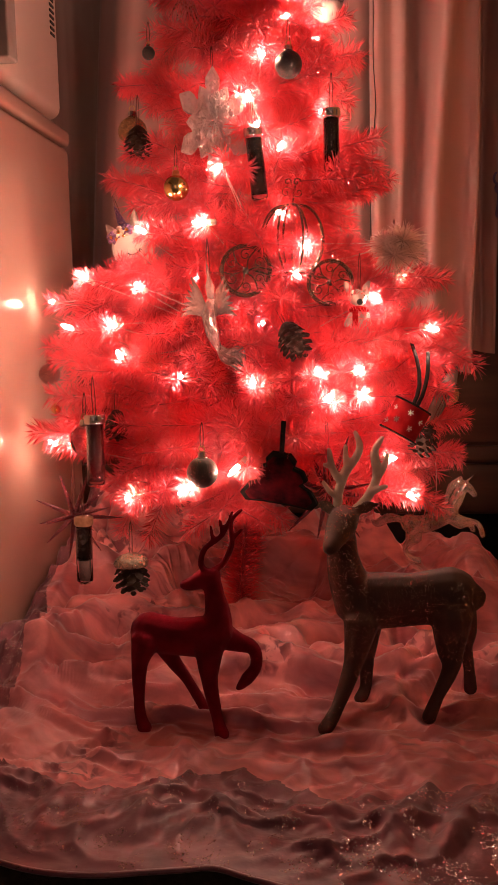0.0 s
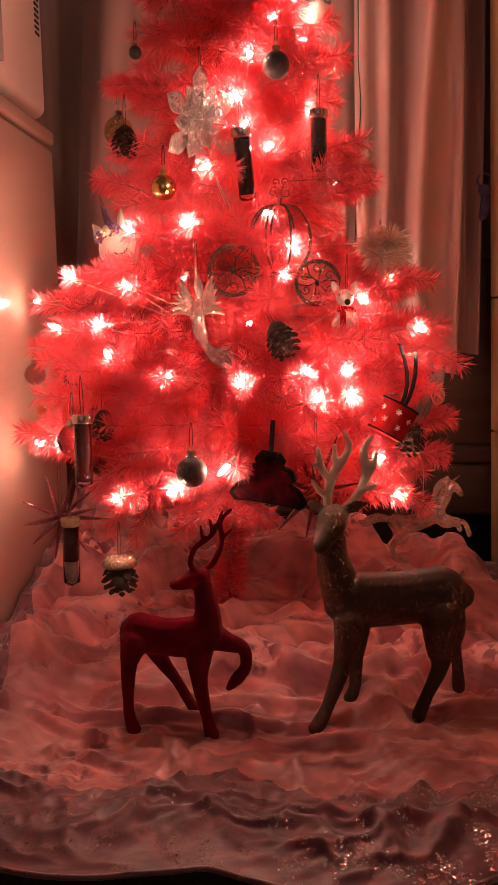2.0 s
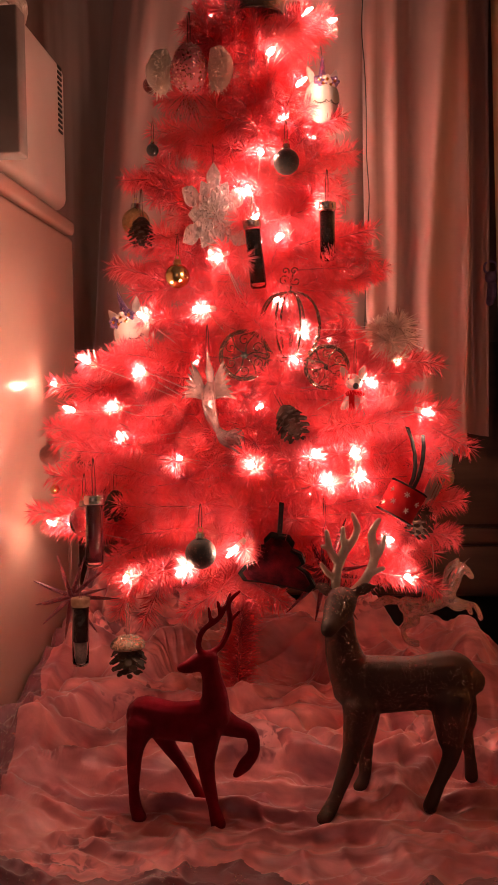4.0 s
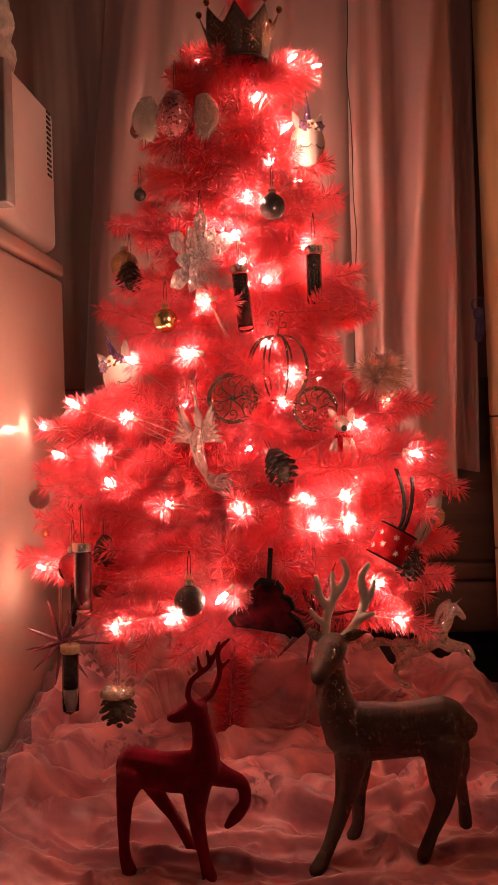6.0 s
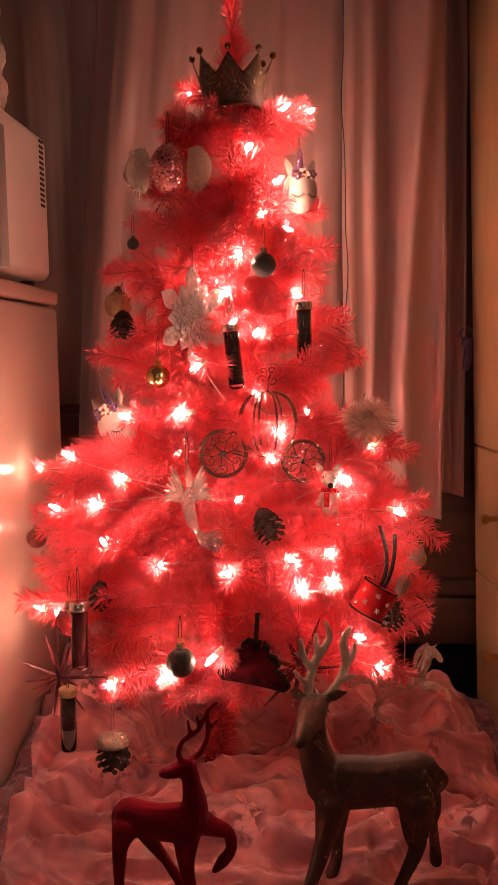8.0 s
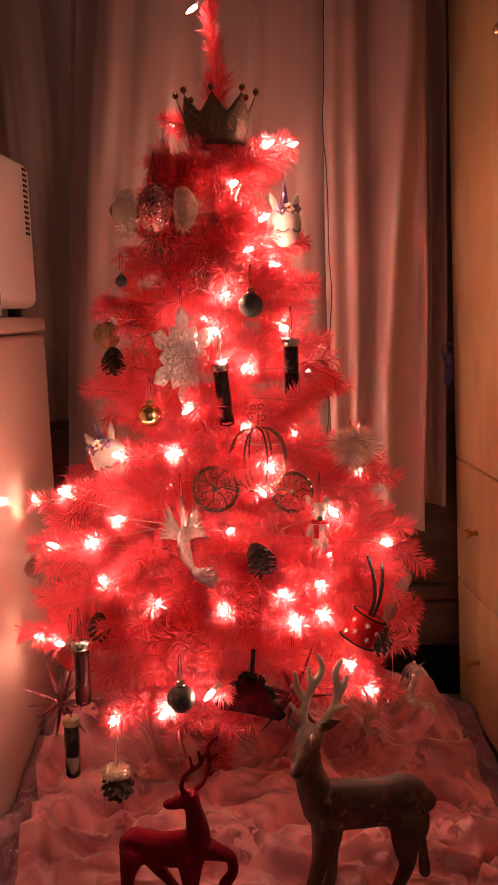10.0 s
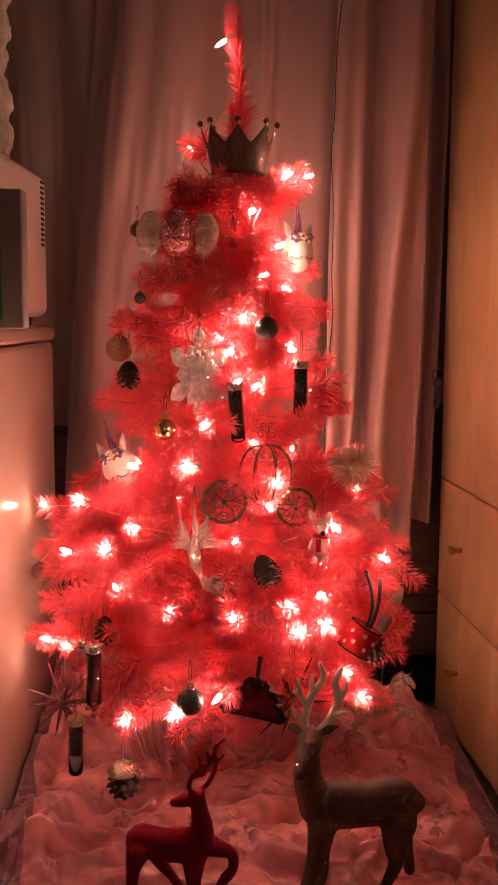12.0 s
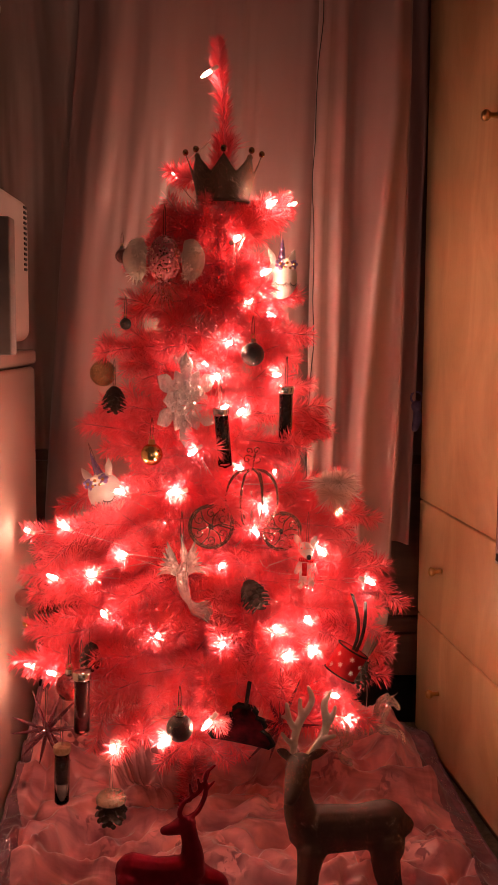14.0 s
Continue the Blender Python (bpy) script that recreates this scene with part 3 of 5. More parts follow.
BACK_LAMPS = [(0.07, 1.64, 0.9), (-0.12, 1.68, 0.8), (0.1, 1.72, 0.62), (-0.18, 1.74, 0.5), (0.2, 1.74, 0.42), (-0.04, 1.78, 0.38), (-0.27, 1.62, 0.42), (0.27, 1.60, 0.36), (0.02, 1.64, 1.0), (-0.1, 1.6, 0.66), (0.188, 1.598, 0.618), (0.12, 1.68, 0.73)]


def needles(rng, pts, per_m, length, spread=55):
    """Flat slivers all round a wire through pts, leaning towards its tip."""
    p = np.array(pts)
    seg = np.linalg.norm(np.diff(p, axis=0), axis=1)
    cum = np.concatenate([[0], np.cumsum(seg)])
    n = int(cum[-1] * per_m)
    s = rng.uniform(0, cum[-1], n)
    k = np.clip(np.searchsorted(cum, s) - 1, 0, len(seg) - 1)
    f = ((s - cum[k]) / seg[k])[:, None]
    base = p[k] * (1 - f) + p[k + 1] * f
    d = (p[k + 1] - p[k]) / seg[k][:, None]
    rnd = rng.normal(size=(n, 3))
    rad = rnd - d * np.sum(rnd * d, axis=1)[:, None]
    rad /= np.linalg.norm(rad, axis=1)[:, None]
    ang = np.radians(rng.normal(spread, 14, n))[:, None]
    way = d * np.cos(ang) + rad * np.sin(ang)
    ln = (length * rng.uniform(0.75, 1.12, n))[:, None]
    ln *= np.where(s > cum[-1] - 0.01, 0.8, 1.0)[:, None]
    side = np.cross(way, rng.normal(size=(n, 3)))
    side /= np.linalg.norm(side, axis=1)[:, None]
    tip = base + way * ln - np.array([0, 0, 0.0015])
    mid = base + way * ln * 0.55
    return base, mid, tip, side


def needle_mesh(name, wires, per_m, length, width=0.0007, seed=0, spread=55):
    rng = np.random.default_rng(seed)
    verts, faces, mats = [], [], []
    off = 0
    for pts, radius in wires:
        base, mid, tip, side = needles(rng, pts, per_m, length, spread)
        n = len(base)
        v = np.stack([base, mid - side * width, tip, mid + side * width], axis=1).reshape(-1, 3)
        verts.append(v)
        faces += (np.arange(n * 4).reshape(n, 4) + off).tolist()
        off += n * 4
        mats += [0] * n
    bm = bmesh.new()
    for pts, radius in wires:
        spine([pts[0], pts[len(pts) // 2], pts[-1]], [radius, radius * 0.8, radius * 0.5], 5, caps=False, bm=bm)
    bm.verts.index_update()
    wv = np.array([v.co[:] for v in bm.verts])
    wf = [[v.index + off for v in f.verts] for f in bm.faces]
    bm.free()
    me = bpy.data.meshes.new(name)
    me.from_pydata(np.concatenate(verts + [wv]).tolist(), [], faces + wf)
    me.materials.append(NEEDLE)
    me.materials.append(STEM)
    me.polygons.foreach_set("material_index", mats + [1] * len(wf))
    me.update()
    return me


def branch_wires(rng, length):
    """One limb along x, with side twigs that fork from it."""
    def arc(p, d, ln, sag):
        out = []
        for k in range(7):
            t = k / 6
            out.append(tuple(np.array(p) + np.array(d) * ln * t + np.array([0, 0, sag * t * t])))
        return out
    wires = [(arc((0, 0, 0), (1, 0, 0.06), length, rng.uniform(-0.03, 0.02)), 0.0017)]
    count = max(2, int(length / 0.042))
    for k in range(count):
        s = 0.30 + 0.62 * k / count
        way = 1 if k % 2 else -1
        a = radians(rng.uniform(28, 48)) * way
        e = rng.uniform(-0.35, 0.35)
        d = np.array([math.cos(a), math.sin(a), e])
        d /= np.linalg.norm(d)
        ln = min(0.125, length * (0.50 - 0.22 * s) * rng.uniform(0.8, 1.15))
        p = (length * s, 0, 0.06 * length * s)
        wires.append((arc(p, d, ln, rng.uniform(-0.02, 0.012)), 0.0012))
    return wires


# where ornaments hang: branches end short of them
HUNG = [(-0.069, 1.432, 0.778, 0.06), (-0.003, 1.424, 0.712, 0.045), (0.099, 1.470, 0.748, 0.05), (0.042, 1.435, 0.848, 0.03), (-0.116, 1.422, 0.688, 0.03), (0.045, 1.447, 0.62, 0.055),
        (-0.022, 1.42, 0.574, 0.055), (0.100, 1.455, 0.560, 0.050), (0.138, 1.41, 0.515, 0.045), (0.047, 1.363, 0.477, 0.035), (-0.217, 1.605, 0.806, 0.035), (-0.184, 1.495, 0.768, 0.035),
        (-0.197, 1.492, 0.61, 0.045), (0.092, 1.525, 0.970, 0.040), (-0.10, 1.46, 0.995, 0.055), (0.198, 1.55, 0.622, 0.055), (-0.061, 1.345, 0.52, 0.05), (-0.166, 1.503, 0.893, 0.02), (0.197, 1.372, 0.366, 0.04),
        (0.032, 1.292, 0.298, 0.05), (-0.061, 1.24, 0.318, 0.03), (-0.206, 1.28, 0.335, 0.045), (-0.213, 1.415, 0.357, 0.03), (0.243, 1.475, 0.212, 0.05), (-0.338, 1.50, 0.427, 0.022), (0.276, 1.56, 0.383, 0.02)]
HUNG += [(*p, 0.004) for p in HIGH_LAMPS if p[2] > 0.7]


def clear_of_hung(base, way, want):
    """How long a branch may grow before it stands before an ornament."""
    for k in range(4, 11):
        p = base + way * (want * k / 10)
        for x, y, z, r in HUNG:
            if p.y < y + 0.015 and math.hypot(p.x - x, p.z - z) < r + 0.012 and y - p.y < 0.14:
                return max(0.07, want * (k - 1.5) / 10)
    return want


def christmas_tree():
    t = thing("christmas_tree", "pink artificial christmas tree with bushy tinsel needles, lit from within", "christmas tree", (TREE[0], TREE[1], 0))
    rng = np.random.default_rng(4)
    foot = lathe([(0.040, 0.004), (0.036, 0.012), (0.022, 0.022), (0.016, 0.05)], 20)
    bmesh.ops.translate(foot, vec=(-0.046, -0.008, 0), verts=foot.verts)
    part("stand", foot, RED_FLOCK, t, "dark red foot of the tree")
    part("pole", spine([(-0.046, 0, 0.0), (-0.012, 0, 0.30), (0, 0, 1.12)], [0.011, 0.011, 0.008], 12), STEM, t)
    low = new("trunk", needle_mesh("trunk", [([(-0.046 + 0.004 * k, 0, 0.05 * k) for k in range(7)], 0.012), ([(-0.044, -0.01, 0.0), (-0.034, -0.01, 0.14), (-0.020, -0.01, 0.28)], 0.004)], 4600, 0.040, seed=77, spread=65))
    low.parent = t
    mid = new("trunk", needle_mesh("trunk", [([(0, 0, 0.28 + 0.05 * k) for k in range(17)], 0.011)], 3600, 0.034, seed=78, spread=65))
    mid.parent = t
    tip = new("leader", needle_mesh("leader", [([(0, 0, 1.08), (-0.004, 0, 1.16), (0.004, 0, 1.22), (-0.004, 0.0, 1.29), (-0.008, 0, 1.345)], 0.003)], 4500, 0.026, seed=79, spread=40))
    tip.parent = t
    top = new("leader", needle_mesh("leader", [([(-0.003, 0, 1.275), (-0.006, 0, 1.31), (-0.010, 0, 1.345)], 0.003)], 5000, 0.028, seed=80, spread=32))
    top.parent = t
    tuft = new("leader", needle_mesh("leader", [([(0.0, 0, 1.09), (0.0, -0.004, 1.14), (0.004, 0, 1.19)], 0.003)], 6000, 0.045, seed=81, spread=38))
    tuft.parent = t
    classes = [0.30, 0.26, 0.22, 0.18, 0.145, 0.115, 0.085]
    meshes = {}
    for c in classes:
        meshes[c] = [needle_mesh("branch", branch_wires(rng, c), 3200, 0.029 if c > 0.12 else 0.026, seed=int(c * 1000) + v) for v in range(4)]
    twigs = {}
    for c in classes:
        twigs[c] = []
        for v in range(3):
            w = [([(c * q / 6, 0.02 * c * math.sin(q + v), 0.06 * c * q / 6) for q in range(7)], 0.0014)]
            for side in (-1, 1):
                w.append(([(c * 0.72 + 0.035 * q / 3, side * 0.020 * q / 3, 0.045 * c + 0.004 * q) for q in range(4)], 0.001))
            twigs[c].append(needle_mesh("branch", w, 3500, 0.028, seed=int(c * 1000) + 40 + v))
    tufts = {}
    for c in classes:
        tufts[c] = []
        for v in range(2):
            w = [([(c * (0.35 + 0.65 * q / 6), 0.03 * c * math.sin(q + 2 * v), 0.02 * c * q / 6) for q in range(7)], 0.0014)]
            for side in (-1, 1):
                w.append(([(c * 0.66 + 0.045 * q / 3, side * 0.028 * q / 3, 0.01 * c + 0.003 * q * (1 if v else -1)) for q in range(4)], 0.001))
            tufts[c].append(needle_mesh("branch", w, 4200, 0.027, seed=int(c * 1000) + 70 + v, width=0.00055))
    z, tier = 0.315, 0
    while z < 1.10:
        r = tree_radius(z) - 0.015
        count = int(7 + 17 * r)
        lean = 0.07 if z > 0.58 else 0.0
        for k in range(count):
            a = 2 * math.pi * (k + 0.5 * (tier % 2)) / count + rng.uniform(-0.12, 0.12)
            facing = max(0.0, -math.sin(a)) ** 0.8
            want = (r * (1 - facing) + front_radius(z) * facing) * (1 - lean * math.cos(a)) * rng.uniform(0.86, 1.06)
            droop = rng.uniform(-14, 8) if z > 0.36 else rng.uniform(2, 20)
            rise = math.sin(radians(3.5 - droop))
            want = clear_of_hung(Vector((TREE[0], TREE[1], z)), Vector((math.cos(a), math.sin(a), rise)), want)
            c = min(classes, key=lambda q: abs(q - want))
            ob = new("branch", meshes[c][int(rng.integers(4))])
            ob.parent = t
            s = want / c
            ob.matrix_basis = Matrix.LocRotScale((0, 0, z + rng.uniform(-0.018, 0.018)), Euler((radians(rng.uniform(-40, 40)), radians(droop), a)), (s, s, s))
        z += 0.068 if z < 0.9 else 0.060
        tier += 1
    # a branch tip behind each lamp that faces the room, and some between
    for n, p in enumerate(LOW_LAMPS + HIGH_LAMPS + TIPS):
        if p[2] > 1.2:
            continue
        d = Vector((p[0] - TREE[0], p[1] - TREE[1], 0))
        rise = rng.uniform(-0.02, 0.03)
        way = (d + Vector((0, 0, rise))).normalized()
        want = d.length + (0.012 if p[2] < 0.7 else -0.004)
        c = min(classes, key=lambda q: abs(q - want))
        ob = new("branch", twigs[c][int(rng.integers(3))])
        ob.parent = t
        s = want / c
        ob.matrix_basis = Matrix.Translation((0, 0, p[2] - rise - 0.06 * want)) @ way.to_track_quat("X", "Z").to_matrix().to_4x4() @ pose(0, 0, 0, rng.uniform(-40, 40)) @ Matrix.Diagonal((s, s, s, 1))
    # bushy tips that face the room between the ornaments
    made = 0
    while made < 75:
        z = 0.31 + 0.78 * rng.random() ** 1.25
        a = radians(rng.uniform(-160, -20))
        facing = max(0.0, -math.sin(a)) ** 0.8
        want = ((tree_radius(z) - 0.03) * (1 - facing) + (front_radius(z) + 0.012) * facing) * rng.uniform(0.9, 1.12)
        rise = rng.uniform(-0.1, 0.3)
        way = Vector((math.cos(a), math.sin(a), rise)).normalized()
        if want < 0.06 or clear_of_hung(Vector((TREE[0], TREE[1], z - rise * want)), way, want) < want:
            made += 0.2
            continue
        made += 1
        c = min(classes, key=lambda q: abs(q - want))
        ob = new("branch", tufts[c][made % 1 > 0.5])
        ob.parent = t
        s = want / c
        ob.matrix_basis = Matrix.Translation((0, 0, z - rise * want)) @ way.to_track_quat("X", "Z").to_matrix().to_4x4() @ pose(0, 0, 0, rng.uniform(-180, 180)) @ Matrix.Diagonal((s, s, s, 1))
    return t


christmas_tree()


# ---- the string of lights ----
def lamp_mesh():
    b = lathe([(0.0, 0.0), (0.0026, 0.0015), (0.0031, 0.006), (0.0026, 0.012), (0.0012, 0.0165), (0.0, 0.018)], 8)
    return b


def string_lights():
    t = thing("string_lights", "string of lit warm white mini lamps on clear cable", "string lights")
    me = None
    rnd = random.Random(6)
    for p in LOW_LAMPS + HIGH_LAMPS + MID_LAMPS + BACK_LAMPS:
        out = (Vector((p[0] - TREE[0], p[1] - TREE[1], 0)).normalized() + Vector((rnd.uniform(-0.7, 0.7), rnd.uniform(-0.7, 0.7), rnd.uniform(-0.6, 0.9)))).normalized()
        if me is None:
            first = part("lamp", lamp_mesh(), BULB, t)
            sock = part("socket", lathe([(0.0032, -0.012), (0.0036, -0.004), (0.0032, 0.001)], 8), SOCKET, first)
            me, sme = first.data, sock.data
            ob = first
        else:
            ob = new("lamp", me)
            ob.parent = t
            s = new("socket", sme)
            s.parent = ob
        big = rnd.uniform(0.95, 1.35)
        ob.matrix_basis = Matrix.Translation(p) @ out.to_track_quat("Z", "Y").to_matrix().to_4x4() @ Matrix.Diagonal((big, big, rnd.uniform(0.8, 1.2), 1))
    order = sorted(LOW_LAMPS + HIGH_LAMPS + MID_LAMPS + BACK_LAMPS, key=lambda p: (round(p[2] / 0.13), math.atan2(p[1] - TREE[1], p[0] - TREE[0]) * (1 if round(p[2] / 0.13) % 2 else -1)))
    pts = []
    for a, b in zip(order, order[1:]):
        va, vb = Vector(a), Vector(b)
        pts.append(va)
        m = (va + vb) / 2
        m.z -= 0.015 + 0.02 * rnd.random()
        m.x += (TREE[0] - m.x) * 0.6
        m.y += (TREE[1] - m.y) * 0.6
        pts.append(m)
    part("cable", spine(pts, [0.0011] * len(pts), 5), WIRE, t)


string_lights()


# ---- the two deer figures ----
def big_deer():
    b = bmesh.new()
    y = 1.262
    spine([(0.125, y, 0.142), (0.150, y, 0.146), (0.204, y, 0.149), (0.248, y, 0.155), (0.264, y, 0.150)], [0.030, 0.037, 0.0335, 0.036, 0.024], 16, 0.85, bm=b)
    spine([(0.132, y, 0.145), (0.118, y - 0.004, 0.176), (0.112, y - 0.010, 0.206), (0.111, y - 0.016, 0.236)], [0.033, 0.025, 0.020, 0.017], 14, bm=b)
    spine([(0.116, y - 0.008, 0.256), (0.110, y - 0.026, 0.250), (0.101, y - 0.052, 0.237), (0.096, y - 0.068, 0.232)], [0.017, 0.0195, 0.0125, 0.0095], 14, bm=b)
    spine([(0.102, y - 0.01, 0.262), (0.090, y - 0.004, 0.269), (0.081, y, 0.271)], [0.006, 0.0085, 0.003], 8, 0.5, bm=b)
    spine([(0.126, y - 0.01, 0.262), (0.142, y - 0.004, 0.268), (0.156, y, 0.270)], [0.006, 0.0085, 0.003], 8, 0.5, bm=b)
    spine([(0.135, y - 0.018, 0.125), (0.124, y - 0.026, 0.072), (0.106, y - 0.050, 0.030), (0.094, y - 0.066, 0.012), (0.088, y - 0.074, 0.008)], [0.024, 0.0125, 0.0085, 0.0095, 0.009], 10, bm=b)
    spine([(0.146, y + 0.016, 0.120), (0.142, y + 0.018, 0.062), (0.141, y + 0.014, 0.026), (0.134, y + 0.008, 0.010)], [0.020, 0.0105, 0.008, 0.0095], 10, bm=b)
    spine([(0.245, y - 0.016, 0.135), (0.244, y - 0.020, 0.092), (0.244, y - 0.024, 0.068), (0.228, y - 0.032, 0.036), (0.216, y - 0.040, 0.010)], [0.028, 0.018, 0.011, 0.008, 0.0095], 10, bm=b)
    spine([(0.256, y + 0.014, 0.135), (0.270, y + 0.026, 0.100), (0.270, y + 0.034, 0.076), (0.276, y + 0.040, 0.044), (0.279, y + 0.044, 0.012)], [0.026, 0.014, 0.010, 0.0075, 0.0095], 10, bm=b)
    spine([(0.272, y, 0.165), (0.283, y, 0.155), (0.283, y, 0.142)], [0.008, 0.007, 0.004], 8, bm=b)
    out = blended(b, 0.0028)
    bmesh.ops.translate(out, vec=(0, 0, 0.003), verts=out.verts)
    a = bmesh.new()
    ya = y - 0.004
    spine([(0.106, ya, 0.264), (0.107, ya + 0.01, 0.287), (0.116, ya + 0.02, 0.312), (0.128, ya + 0.026, 0.327), (0.134, ya + 0.028, 0.343), (0.128, ya + 0.028, 0.361)], [0.006, 0.0062, 0.0065, 0.0055, 0.0048, 0.003], 10, bm=a)
    spine([(0.110, ya + 0.014, 0.300), (0.100, ya + 0.014, 0.315), (0.095, ya + 0.014, 0.341)], [0.0055, 0.005, 0.0032], 8, bm=a)
    spine([(0.100, ya + 0.014, 0.318), (0.089, ya + 0.012, 0.322)], [0.004, 0.003], 8, bm=a)
    spine([(0.106, ya + 0.008, 0.282), (0.096, ya + 0.002, 0.290), (0.088, ya, 0.302)], [0.005, 0.004, 0.003], 8, bm=a)
    spine([(0.118, ya + 0.022, 0.317), (0.116, ya + 0.024, 0.330), (0.116, ya + 0.024, 0.344)], [0.005, 0.0042, 0.003], 8, bm=a)
    spine([(0.124, ya, 0.264), (0.142, ya + 0.008, 0.280), (0.155, ya + 0.018, 0.306), (0.152, ya + 0.026, 0.335), (0.162, ya + 0.028, 0.354)], [0.006, 0.0062, 0.0062, 0.0055, 0.003], 10, bm=a)
    spine([(0.155, ya + 0.018, 0.304), (0.164, ya + 0.02, 0.318), (0.168, ya + 0.02, 0.334)], [0.005, 0.0045, 0.003], 8, bm=a)
    spine([(0.146, ya + 0.01, 0.286), (0.156, ya + 0.006, 0.292), (0.166, ya + 0.004, 0.296)], [0.005, 0.004, 0.003], 8, bm=a)
    ant = blended(a, 0.0016)
    join(out, ant, index=1)
    ob = part("reindeer_figure", out, [BROWN_GLITTER, ANTLER])
    return tagged(ob, "brown glitter reindeer figurine with white antlers standing on the skirt", "figurine")


def red_deer():
    b = bmesh.new()
    y = 1.20
    spine([(-0.128, y, 0.127), (-0.092, y, 0.121), (-0.060, y, 0.121), (-0.043, y, 0.124)], [0.025, 0.0235, 0.026, 0.024], 14, 0.8, bm=b)
    spine([(-0.043, y, 0.128), (-0.040, y, 0.150), (-0.043, y, 0.172), (-0.046, y, 0.190)], [0.023, 0.0165, 0.0125, 0.0115], 12, bm=b)
    spine([(-0.044, y, 0.197), (-0.056, y, 0.194), (-0.070, y, 0.188), (-0.081, y, 0.186)], [0.011, 0.0125, 0.0085, 0.006], 12, bm=b)
    spine([(-0.128, y, 0.140), (-0.135, y, 0.143)], [0.005, 0.004], 8, bm=b)
    spine([(-0.128, y - 0.010, 0.118), (-0.136, y - 0.012, 0.090), (-0.138, y - 0.014, 0.044), (-0.136, y - 0.016, 0.022), (-0.131, y - 0.018, 0.008)], [0.020, 0.0105, 0.0068, 0.0075, 0.0095], 10, bm=b)
    spine([(-0.110, y + 0.010, 0.112), (-0.101, y + 0.014, 0.086), (-0.084, y + 0.022, 0.056), (-0.068, y + 0.032, 0.020), (-0.064, y + 0.034, 0.012)], [0.018, 0.010, 0.0068, 0.007, 0.0085], 10, bm=b)
    spine([(-0.050, y - 0.010, 0.112), (-0.050, y - 0.014, 0.072), (-0.041, y - 0.022, 0.030), (-0.034, y - 0.028, 0.008)], [0.020, 0.0105, 0.007, 0.0095], 10, bm=b)
    spine([(-0.040, y + 0.006, 0.122), (-0.018, y + 0.008, 0.112), (0.002, y + 0.008, 0.104), (0.005, y + 0.008, 0.082), (-0.006, y + 0.006, 0.066), (-0.017, y + 0.004, 0.054)], [0.020, 0.0125, 0.0085, 0.0075, 0.0085, 0.004], 10, bm=b)
    spine([(-0.050, y - 0.004, 0.204), (-0.058, y - 0.006, 0.213), (-0.052, y - 0.010, 0.234), (-0.030, y - 0.012, 0.252), (-0.018, y - 0.012, 0.279)], [0.004, 0.004, 0.0038, 0.0034, 0.0022], 8, bm=b)
    spine([(-0.042, y - 0.011, 0.243), (-0.044, y - 0.012, 0.262)], [0.003, 0.002], 8, bm=b)
    spine([(-0.030, y - 0.012, 0.252), (-0.033, y - 0.012, 0.270)], [0.003, 0.002], 8, bm=b)
    spine([(-0.044, y + 0.004, 0.204), (-0.032, y + 0.008, 0.212), (-0.022, y + 0.012, 0.236), (-0.023, y + 0.012, 0.262), (-0.009, y + 0.012, 0.277)], [0.004, 0.004, 0.0038, 0.0034, 0.0022], 8, bm=b)
    spine([(-0.022, y + 0.012, 0.240), (-0.010, y + 0.014, 0.252)], [0.003, 0.002], 8, bm=b)
    out = blended(b, 0.0018)
    ob = part("deer_figure", out, RED_FLOCK)
    return tagged(ob, "dark red flocked deer figurine with one raised foreleg", "figurine")


big_deer()
red_deer()

